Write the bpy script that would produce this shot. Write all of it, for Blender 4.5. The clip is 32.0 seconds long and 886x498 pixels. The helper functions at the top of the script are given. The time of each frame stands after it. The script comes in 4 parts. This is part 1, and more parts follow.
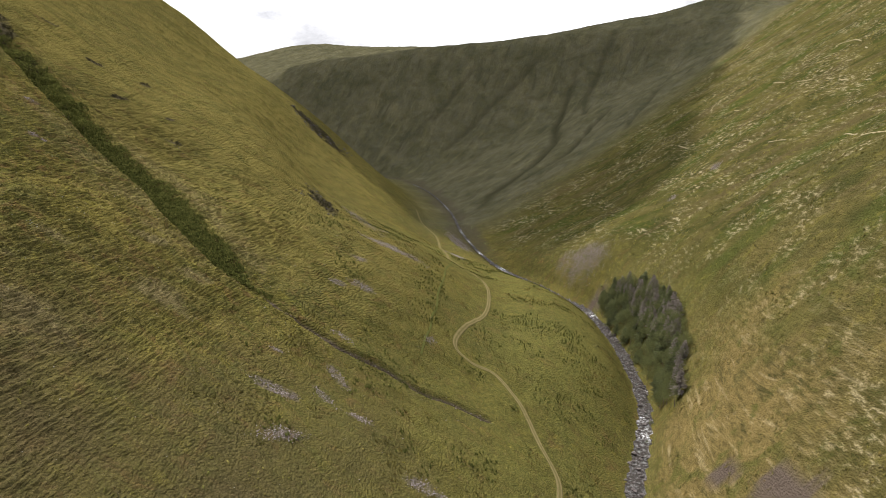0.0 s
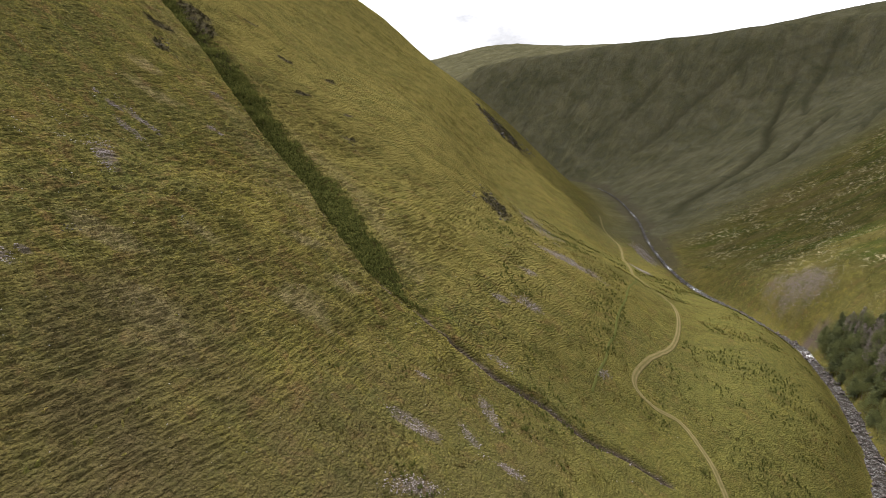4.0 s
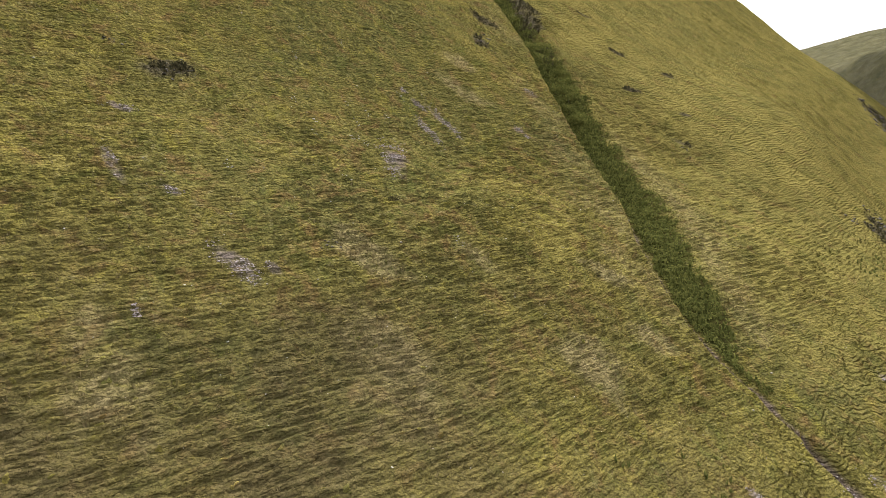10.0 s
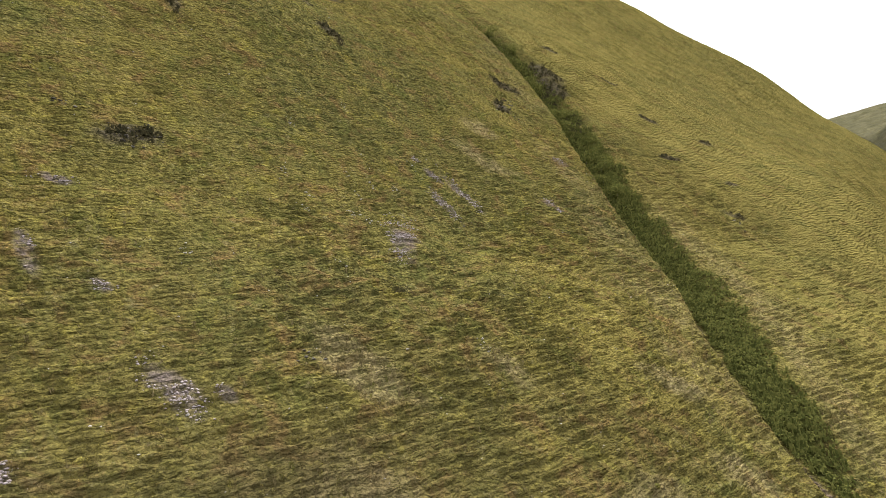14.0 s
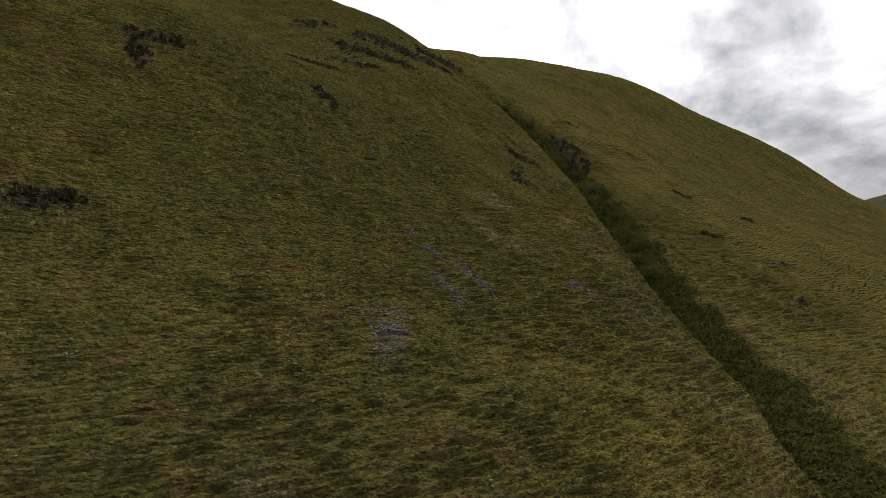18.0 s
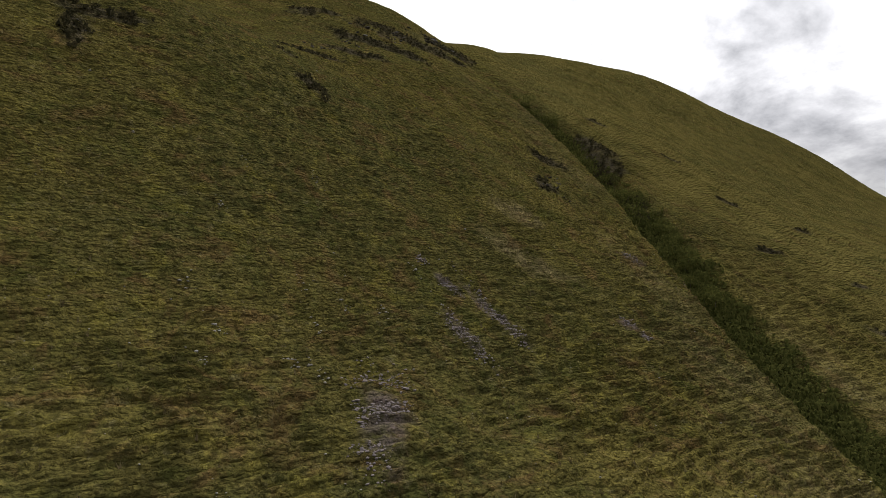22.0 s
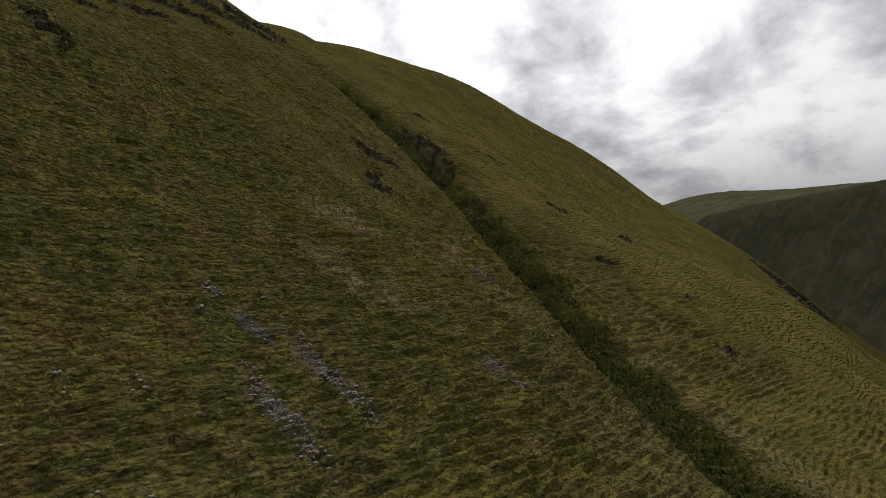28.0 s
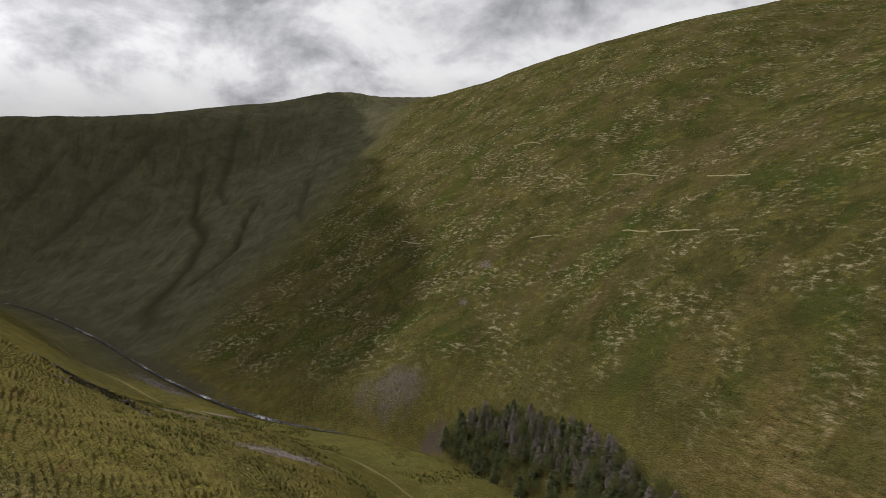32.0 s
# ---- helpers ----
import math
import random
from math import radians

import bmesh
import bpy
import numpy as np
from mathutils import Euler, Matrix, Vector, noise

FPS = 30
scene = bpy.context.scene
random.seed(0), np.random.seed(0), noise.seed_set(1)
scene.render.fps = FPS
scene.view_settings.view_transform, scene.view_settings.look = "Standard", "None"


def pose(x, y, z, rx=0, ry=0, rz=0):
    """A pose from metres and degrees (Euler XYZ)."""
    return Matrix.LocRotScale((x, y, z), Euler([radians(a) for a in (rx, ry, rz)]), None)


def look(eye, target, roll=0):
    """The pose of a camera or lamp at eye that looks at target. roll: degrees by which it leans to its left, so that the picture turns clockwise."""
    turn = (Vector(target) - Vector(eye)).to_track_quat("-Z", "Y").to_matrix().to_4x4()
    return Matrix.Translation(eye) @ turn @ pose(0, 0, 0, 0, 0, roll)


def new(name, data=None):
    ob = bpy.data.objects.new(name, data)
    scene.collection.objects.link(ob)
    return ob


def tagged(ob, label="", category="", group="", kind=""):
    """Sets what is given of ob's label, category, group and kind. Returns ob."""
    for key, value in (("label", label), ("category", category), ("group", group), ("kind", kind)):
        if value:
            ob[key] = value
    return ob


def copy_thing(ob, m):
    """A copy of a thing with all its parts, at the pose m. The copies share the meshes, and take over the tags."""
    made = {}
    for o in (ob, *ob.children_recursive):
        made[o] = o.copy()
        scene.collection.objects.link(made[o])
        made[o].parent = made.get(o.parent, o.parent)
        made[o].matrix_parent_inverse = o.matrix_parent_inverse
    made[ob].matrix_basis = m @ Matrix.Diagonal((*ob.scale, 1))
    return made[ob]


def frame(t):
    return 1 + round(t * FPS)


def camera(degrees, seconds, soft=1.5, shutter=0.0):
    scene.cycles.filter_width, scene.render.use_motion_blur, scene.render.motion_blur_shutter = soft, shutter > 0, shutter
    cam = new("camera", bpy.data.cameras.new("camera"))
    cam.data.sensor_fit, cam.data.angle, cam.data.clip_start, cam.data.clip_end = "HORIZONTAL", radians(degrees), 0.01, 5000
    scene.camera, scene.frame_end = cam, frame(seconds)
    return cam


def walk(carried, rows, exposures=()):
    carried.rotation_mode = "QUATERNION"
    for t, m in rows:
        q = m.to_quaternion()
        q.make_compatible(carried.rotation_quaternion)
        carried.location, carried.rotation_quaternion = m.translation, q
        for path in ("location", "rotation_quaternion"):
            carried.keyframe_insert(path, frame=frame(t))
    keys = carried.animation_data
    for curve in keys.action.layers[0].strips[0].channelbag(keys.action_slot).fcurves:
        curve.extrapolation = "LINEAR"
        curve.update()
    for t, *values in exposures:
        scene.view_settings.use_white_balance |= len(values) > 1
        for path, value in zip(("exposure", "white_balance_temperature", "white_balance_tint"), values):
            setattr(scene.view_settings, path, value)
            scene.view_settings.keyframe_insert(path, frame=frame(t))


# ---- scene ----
cam = camera(69.49, 32.0, soft=0.85)

# the drone's way: seconds, place, tilt, heading, lean
FLIGHT = [
    (0, -0.02, 0.04, 129.99, -11.03, 0.10, -0.36),
    (0.5, 0.03, 3.95, 129.77, -11.02, 2.22, -0.56),
    (1, 0.16, 7.70, 129.56, -11.03, 3.61, -0.67),
    (1.5, 0.34, 11.31, 129.37, -10.99, 4.90, -0.66),
    (2, 0.45, 14.86, 129.19, -10.98, 6.99, -0.70),
    (2.5, 0.40, 18.34, 129.03, -11.03, 9.42, -0.75),
    (3, 0.17, 21.80, 128.91, -11.07, 11.71, -0.81),
    (3.5, -0.16, 25.22, 128.84, -11.11, 14.04, -0.82),
    (4, -0.55, 28.63, 128.79, -11.15, 16.42, -0.87),
    (4.5, -0.99, 32.06, 128.77, -11.16, 18.89, -0.89),
    (6.5, -3.08, 44.72, 129.59, -11.48, 27.54, -0.89),
    (7, -4.39, 47.60, 129.54, -11.52, 30.54, -0.87),
    (7.5, -5.80, 50.42, 129.47, -11.53, 32.03, -0.83),
    (8, -7.39, 53.21, 129.34, -11.49, 32.74, -0.71),
    (8.5, -9.14, 56.08, 129.19, -11.49, 35.84, -0.62),
    (9, -11.02, 58.87, 129.05, -11.48, 39.03, -0.54),
    (9.5, -12.98, 61.57, 128.91, -11.48, 42.28, -0.55),
    (10, -15.08, 64.14, 128.78, -11.44, 45.48, -0.54),
    (10.5, -17.32, 66.56, 128.65, -11.41, 46.18, -0.49),
    (11, -19.71, 68.89, 128.52, -11.34, 46.30, -0.41),
    (11.5, -22.22, 71.26, 128.34, -11.27, 46.44, -0.34),
    (12, -24.75, 73.66, 128.15, -11.21, 46.60, -0.23),
    (12.5, -27.30, 76.09, 128.00, -11.16, 46.76, -0.13),
    (13, -29.85, 78.53, 127.93, -11.10, 46.95, -0.03),
    (13.5, -32.37, 81.03, 127.94, -9.33, 47.09, 0.10),
    (14, -34.82, 83.52, 127.86, -4.75, 47.25, 0.25),
    (14.5, -37.28, 85.97, 127.79, -0.09, 47.39, 0.48),
    (15, -39.71, 88.49, 127.77, 2.81, 47.52, 0.70),
    (15.5, -42.14, 91.13, 127.75, 2.82, 47.72, 0.67),
    (17.5, -50.08, 102.27, 127.03, 2.94, 48.99, 0.45),
    (18, -52.48, 104.34, 126.74, 3.04, 49.15, 0.44),
    (18.5, -55.00, 106.44, 126.58, 3.12, 49.31, 0.41),
    (19, -57.66, 108.62, 126.71, 3.15, 49.47, 0.41),
    (19.5, -60.35, 110.81, 127.26, 3.19, 49.60, 0.41),
    (20, -63.13, 113.07, 128.21, 3.16, 49.70, 0.33),
    (20.5, -65.90, 115.34, 129.34, 3.12, 49.78, 0.31),
    (21, -68.65, 117.58, 130.54, 3.10, 49.86, 0.31),
    (21.5, -71.40, 119.78, 131.73, 3.08, 49.92, 0.32),
    (22, -74.13, 121.95, 132.89, 3.06, 49.99, 0.31),
    (22.5, -76.86, 124.13, 133.94, 3.13, 50.10, 0.32),
    (23, -79.53, 126.27, 134.77, 3.15, 50.24, 0.32),
    (23.5, -82.07, 128.27, 135.31, 3.14, 50.39, 0.29),
    (24, -84.50, 130.20, 135.64, 3.18, 50.55, 0.33),
    (24.5, -86.93, 132.13, 135.83, 3.24, 50.69, 0.37),
    (26.5, -95.07, 140.12, 136.71, 3.13, 51.91, 0.22),
    (27, -95.88, 140.68, 136.85, 3.07, 50.82, 0.17),
    (27.5, -96.37, 140.84, 136.98, 2.91, 38.27, 0.69),
    (28, -96.44, 140.68, 137.04, 2.81, 32.78, 0.97),
    (28.5, -96.31, 140.30, 137.01, 2.67, 26.24, 1.13),
    (29, -96.32, 139.89, 136.88, 2.52, 17.14, 1.08),
    (29.5, -96.28, 139.61, 136.88, 2.36, 8.11, 1.29),
    (30, -96.15, 139.39, 136.91, 1.96, -1.22, 1.37),
    (30.5, -96.00, 139.20, 137.09, 1.57, -10.57, 1.38),
    (31, -95.83, 139.05, 137.64, -0.11, -19.55, 0.69),
    (31.5, -95.74, 138.84, 138.02, -1.68, -28.72, 0.29),
    (32, -95.70, 138.60, 138.28, -3.44, -37.99, 0.06),
]

# light and tone of the clip's own camera: seconds, stops
TONE = [(0, 0.35), (4, 0.4), (7, 0.65), (9, 0.85), (11, 1.0), (13, 1.0), (14, 0.95), (14.5, 0.3), (15, -0.6), (15.5, -0.9), (18, -0.95), (19, -0.93), (23, -0.65), (24.5, -0.5), (27, -0.2), (27.5, -0.58), (28, -1.05), (30, -1.15), (31, -1.02), (32, -0.74)]
walk(cam, [(t, pose(x, y, z, 90 + tilt, 0, head) @ pose(0, 0, 0, 0, 0, -lean)) for t, x, y, z, tilt, head, lean in FLIGHT], TONE)

# ---------------------------------------------------------------- sky and sun
SUN_EL, SUN_AZ = radians(50), radians(-36)      # azimuth clockwise from +y
to_sun = Vector((math.sin(SUN_AZ) * math.cos(SUN_EL), math.cos(SUN_AZ) * math.cos(SUN_EL), math.sin(SUN_EL)))
world = bpy.data.worlds.new("world")
scene.world = world
world.use_nodes = True


class Nodes:
    """A small hand for node trees: add(type, inputs..., attributes...)."""

    def __init__(self, tree):
        self.t = tree
        tree.nodes.clear()

    def add(self, kind, ins=None, **attrs):
        n = self.t.nodes.new(kind)
        for k, v in attrs.items():
            setattr(n, k, v)
        for k, v in (ins or {}).items():
            if isinstance(v, bpy.types.NodeSocket):
                self.t.links.new(v, n.inputs[k])
            else:
                n.inputs[k].default_value = v
        return n

    def math(self, op, a, b=0.0, c=0.0, clamp=False):
        return self.add("ShaderNodeMath", {0: a, 1: b, 2: c}, operation=op, use_clamp=clamp).outputs[0]

    def vec(self, op, a, b=(0, 0, 0), scale=None):
        ins = {0: a, 1: b}
        if scale is not None:
            ins["Scale"] = scale
        return self.add("ShaderNodeVectorMath", ins, operation=op).outputs[0]

    def noise(self, vector, scale, detail=4.0, rough=0.55, distort=0.0):
        return self.add("ShaderNodeTexNoise", {"Vector": vector, "Scale": scale, "Detail": detail, "Roughness": rough, "Distortion": distort}).outputs[0]

    def ramp(self, fac, *stops, interp="LINEAR"):
        n = self.add("ShaderNodeValToRGB", {0: fac})
        n.color_ramp.interpolation = interp
        el = n.color_ramp.elements
        while len(el) < len(stops):
            el.new(0.5)
        for e, (p, c) in zip(el, stops):
            e.position = p
            e.color = (c, c, c, 1) if isinstance(c, (int, float)) else (*c, 1)
        return n.outputs[0]

    def mix(self, fac, a, b, blend="MIX"):
        n = self.add("ShaderNodeMix", data_type="RGBA", blend_type=blend)
        for i, v in ((0, fac), (6, a), (7, b)):
            if isinstance(v, bpy.types.NodeSocket):
                self.t.links.new(v, n.inputs[i])
            else:
                n.inputs[i].default_value = (*v, 1) if isinstance(v, tuple) else v
        return n.outputs[2]


w = Nodes(world.node_tree)
way = w.add("ShaderNodeTexCoord").outputs["Generated"]
sep = w.add("ShaderNodeSeparateXYZ", {0: way})
up = w.math("MAXIMUM", sep.outputs[2], 0.0)
lift = w.math("ADD", up, 0.42)
flat = w.add("ShaderNodeCombineXYZ", {0: w.math("DIVIDE", sep.outputs[0], lift), 1: w.math("DIVIDE", sep.outputs[1], lift), 2: 0.35}).outputs[0]
big = w.noise(flat, 1.1, 9.0, 0.6, 0.3)
fine = w.noise(flat, 3.6, 9.0, 0.6, 0.3)
body = w.math("ADD", w.math("MULTIPLY", big, 0.65), w.math("MULTIPLY", fine, 0.35))
cover = w.ramp(body, (0.3, 0.0), (0.4, 1.0))
tint = w.ramp(body, (0.43, (1.0, 1.0, 1.0)), (0.49, (0.9, 0.9, 0.92)), (0.535, (0.64, 0.64, 0.67)), (0.59, (0.36, 0.365, 0.39)))
# clouds are brighter towards the sun, which they veil
towards = w.add("ShaderNodeVectorMath", {0: way, 1: to_sun}, operation="DOT_PRODUCT").outputs["Value"]
# far off the clouds show their greyer undersides
low = w.ramp(up, (0.08, 0.42), (0.21, 1.0))
glow = w.math("ADD", 14.0, w.math("MULTIPLY", w.math("POWER", w.math("MAXIMUM", towards, 0.0), 4.0), 22.0))
cloudy = w.vec("SCALE", tint, scale=w.math("MULTIPLY", glow, low))
sky = w.add("ShaderNodeTexSky", sky_type="NISHITA", sun_disc=False, sun_elevation=SUN_EL, sun_rotation=SUN_AZ, air_density=1.0, dust_density=1.5).outputs[0]
w.add("ShaderNodeOutputWorld", {0: w.add("ShaderNodeBackground", {0: w.mix(cover, sky, cloudy), 1: 0.1}).outputs[0]})

lamp = bpy.data.lights.new("sun", "SUN")
lamp.energy, lamp.angle, lamp.color = 5.0, radians(0.6), (1.0, 0.94, 0.87)
sun = new("sun", lamp)
sun.matrix_world = look(to_sun * 900, (0, 0, 0))

# ---------------------------------------------------------------- noise on arrays
grid_rng = np.random.default_rng(7)
LATTICE = grid_rng.random((256, 256))


def vnoise(x, y, seed=0):
    """Smooth value noise, 0 to 1, for arrays."""
    x = np.asarray(x, float) + seed * 37.13
    y = np.asarray(y, float) + seed * 91.71
    xi, yi = np.floor(x).astype(int), np.floor(y).astype(int)
    u, v = x - xi, y - yi
    u, v = u * u * u * (u * (u * 6 - 15) + 10), v * v * v * (v * (v * 6 - 15) + 10)
    a, b = LATTICE[xi % 256, yi % 256], LATTICE[(xi + 1) % 256, yi % 256]
    c, d = LATTICE[xi % 256, (yi + 1) % 256], LATTICE[(xi + 1) % 256, (yi + 1) % 256]
    return (a * (1 - u) + b * u) * (1 - v) + (c * (1 - u) + d * u) * v


def fbm(x, y, size, octaves=3, seed=0):
    """Centred noise of several octaves, about -0.5 to 0.5; size in metres."""
    total, amp, norm = 0.0, 1.0, 0.0
    for k in range(octaves):
        total = total + amp * (vnoise(np.asarray(x) / size * 2 ** k, np.asarray(y) / size * 2 ** k, seed + k) - 0.5)
        norm += amp
        amp *= 0.5
    return total / norm


# ---------------------------------------------------------------- the shape of the glen
# the burn's course: y, x and level
COURSE = [(-900, 40, -45), (-300, 20, -15), (0, 35, -1), (120, 52, 4), (195, 65, 7), (225, 76, 8), (260, 88, 9), (295, 93, 10.5), (330, 95, 11.5), (370, 94, 13),
          (400, 90, 14), (420, 80, 15), (440, 71, 16.5), (490, 46, 18.5), (550, 31, 20), (640, 18, 22.5), (790, 5, 26), (1000, -38, 33), (1120, -110, 39), (1230, -420, 46), (1400, -900, 60), (2200, -1700, 120)]
LEFT_AT = (0, 14, 35, 65, 105, 150, 200, 260, 340, 460, 650, 1000)       # metres from the burn, towards -x
RIGHT_AT = (0, 12, 40, 90, 160, 260, 400, 600, 850, 1300)                # towards +x
SECTIONS = []


def section(y, left, right):
    """A cross-section of the glen at y: rise above the burn, by distance from it."""
    SECTIONS.append((y, (0, *left), (0, *right)))


section(-900, (15, 37, 68.1, 107.1, 145.1, 182.1, 218.1, 254.1, 292.1, 333.1, 392.1), (5, 15, 35, 62, 99, 147, 205, 261, 343))
section(-200, (13, 31.1, 57.2, 89.3, 124.3, 161.3, 199.3, 241.3, 286.3, 339.2, 416.2), (9, 28, 63, 108, 164, 222.9, 280.9, 332.9, 410.9))
section(50, (12, 29.1, 51.3, 77.4, 107.6, 144.6, 189.6, 232.5, 283.4, 342.3, 424.2), (11, 36, 79, 131.9, 189.9, 247.9, 306.9, 360.9, 436.9))
section(110, (11, 28.2, 48.3, 72.5, 102.8, 135.8, 186.7, 226.6, 283.5, 342.3, 426.2), (12, 40, 85, 137.9, 194.9, 252.9, 312.9, 367.8, 442.8))
section(160, (10, 25.2, 42.3, 65.6, 99.5, 124.5, 181.9, 219.9, 283.7, 342.3, 427.2), (14, 44, 91.9, 142.9, 197.9, 254.8, 317.8, 374.8, 447.8))
section(210, (8.1, 19.2, 34.4, 62.5, 90.6, 116.8, 166, 211.5, 285, 341.3, 428), (17, 51, 97.9, 145.9, 197.8, 255.8, 322.7, 382.7, 452.7))
section(265, (13.1, 23.2, 31.4, 58.5, 82.6, 105.8, 145.9, 206, 286, 340.9, 428.7), (23, 59, 101.9, 144.9, 194.8, 255.7, 327.6, 391.6, 456.6))
section(330, (15.1, 26.3, 31.4, 53.6, 74.6, 107.6, 142.5, 199.4, 269.1, 338.6, 429.2), (21, 57, 96.9, 136.8, 186.7, 252.5, 333.4, 401.4, 459.4))
section(420, (7.1, 16.3, 23.6, 39.8, 63.7, 114.5, 143.3, 199.6, 272.1, 338.4, 429.1), (22, 45, 73.9, 114.8, 171.6, 247.3, 340, 412, 461.2))
section(540, (4.1, 9.5, 27, 50.4, 77.2, 122.4, 161.3, 219, 307.8, 345.2, 428.3), (4, 14, 35.9, 79.8, 147.5, 236, 344.7, 416.3, 457.9))
section(750, (1.2, 6.9, 31.9, 64.6, 105.4, 144.3, 183.7, 245, 314.5, 355.2, 426.4), (4, 14, 34, 67.9, 124.7, 212.1, 335.6, 391.1, 440.9))
section(1100, (1.2, 4.7, 14.4, 45.4, 83, 124.5, 166.9, 220.2, 284.8, 349.2, 424), (4, 13.2, 30.3, 57.6, 101.1, 167.3, 276.5, 297.2, 390.8))
section(1600, (5.1, 13.3, 25.6, 46.7, 72.8, 104.8, 142.9, 187.8, 244.6, 317.4, 413.2), (1.1, 5.3, 11.5, 19.9, 37.4, 92.3, 150.6, 172.7, 243.6))
section(2300, (7, 17.1, 30.2, 48.3, 67.3, 88.4, 113.4, 146.3, 193.3, 266.2, 392.2), (3.1, 10.3, 22.6, 37, 55.6, 81.5, 126.8, 198.9, 265.9))


def spline(knots, at):
    """Weights of a smooth curve through knots (rows: places, columns: knots)."""
    k = np.array(knots, float)
    n = len(k)
    at = np.clip(at, k[0], k[-1])
    i = np.clip(np.searchsorted(k, at, side="right") - 1, 0, n - 2)
    h = k[i + 1] - k[i]
    u = (at - k[i]) / h
    out = np.zeros((len(at), n))
    r = np.arange(len(at))
    out[r, i] += 2 * u ** 3 - 3 * u ** 2 + 1
    out[r, i + 1] += -2 * u ** 3 + 3 * u ** 2
    for j, c in ((i, u ** 3 - 2 * u ** 2 + u), (i + 1, u ** 3 - u ** 2)):
        a, b = np.maximum(j - 1, 0), np.minimum(j + 1, n - 1)
        s = c * h / (k[b] - k[a])
        np.add.at(out, (r, b), s)
        np.add.at(out, (r, a), -s)
    return out


def along(line, x, y):
    """For arrays: the distance from a line of (x, y), the way along it (0 to 1) and on which side (positive: left of the way)."""
    best = np.full(np.shape(x), 1e9)
    where, side = np.zeros(np.shape(x)), np.ones(np.shape(x))
    p = np.array(line, float)
    lens = np.hypot(*(p[1:] - p[:-1]).T)
    total, run = lens.sum(), 0.0
    for a, b, length in zip(p[:-1], p[1:], lens):
        dx, dy = (b - a) / length
        s = np.clip((x - a[0]) * dx + (y - a[1]) * dy, 0, length)
        ex, ey = x - a[0] - s * dx, y - a[1] - s * dy
        dist = np.hypot(ex, ey)
        near = dist < best
        best = np.where(near, dist, best)
        where = np.where(near, (run + s) / total, where)
        side = np.where(near, np.sign(dx * ey - dy * ex), side)
        run += length
    return best, where, side


# the steep gully in the hillside, from its foot to its head, and the small eroded channel below it
GULLY = [(-40, 189.5), (-54, 190.5), (-63, 189.5), (-75.5, 195.5), (-86.5, 203.5), (-99.5, 217.5), (-113.5, 229.5), (-131.5, 240.5), (-151.5, 254.5), (-169.5, 267.5), (-190.5, 279.5), (-214.5, 288.5), (-237.5, 293.5), (-266.5, 298.5), (-290.5, 302.5)]
CHANNEL = [(-44, 189), (-32, 188), (-19, 193), (-8, 192), (3, 197), (14, 197)]
TRACK = [(28, 135), (33, 152), (34, 167), (36, 182), (33, 197), (29, 214), (25, 223), (19, 231), (10, 231), (5, 235), (5, 243), (9, 257), (19, 285), (23, 315), (22, 340), (14, 362), (6, 392), (2, 436), (-3, 510), (-8, 590), (-22, 640), (-32, 720)]
SIDE_PATH = [(-8, 216), (-6.5, 228), (-5, 238), (-4.5, 247), (-3, 255), (-2.5, 275), (0, 300), (1, 320), (4, 345), (5, 390)]


def burn(y):
    y = np.asarray(y, float)
    k = spline([c[0] for c in COURSE], y)
    return k @ np.array([c[1] for c in COURSE], float), k @ np.array([c[2] for c in COURSE], float)


def base_height(x, y):
    bx, bz = burn(y)
    d = x - bx
    wy = spline([s[0] for s in SECTIONS], y)
    reach = np.maximum(np.abs(d) - 3.5, 0)
    left = np.einsum("ij,ik,jk->i", wy, spline(LEFT_AT, reach), np.array([s[1] for s in SECTIONS], float), optimize=True)
    right = np.einsum("ij,ik,jk->i", wy, spline(RIGHT_AT, reach), np.array([s[2] for s in SECTIONS], float), optimize=True)
    return bz + np.where(d < 0, left, right), d, bz


RAVINES = [[(245, 1190), (206, 1126), (187, 1080), (163, 962), (117, 876), (60, 795), (35, 733)], [(262, 1010), (213, 949), (176, 870), (132, 829), (103, 812)], [(190, 1208), (94, 1178), (0, 1138)], [(300, 1190), (240, 1120), (224, 1050)], [(57, 1240), (-20, 1190)], [(330, 1000), (270, 900), (225, 820)]]


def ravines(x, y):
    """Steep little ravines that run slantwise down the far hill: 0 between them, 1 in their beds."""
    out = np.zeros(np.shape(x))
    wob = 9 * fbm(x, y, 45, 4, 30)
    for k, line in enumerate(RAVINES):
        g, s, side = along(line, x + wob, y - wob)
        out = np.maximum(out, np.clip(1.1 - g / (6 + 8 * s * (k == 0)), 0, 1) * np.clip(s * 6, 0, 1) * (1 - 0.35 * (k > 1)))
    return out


# x, y, height and two radii of lesser swells
TOPS = [(540, 1335, 10, 75, 200), (-405, 680, 9, 95, 90), (-318, 825, 5, 45, 70), (-383, 732, -3.5, 30, 40), (-314, 298, 4, 20, 24), (-342, 346, -8, 24, 22), (-360, 398, 4, 30, 26), (-505, 2200, 16, 140, 200), (580, 1318, 7, 60, 120)]


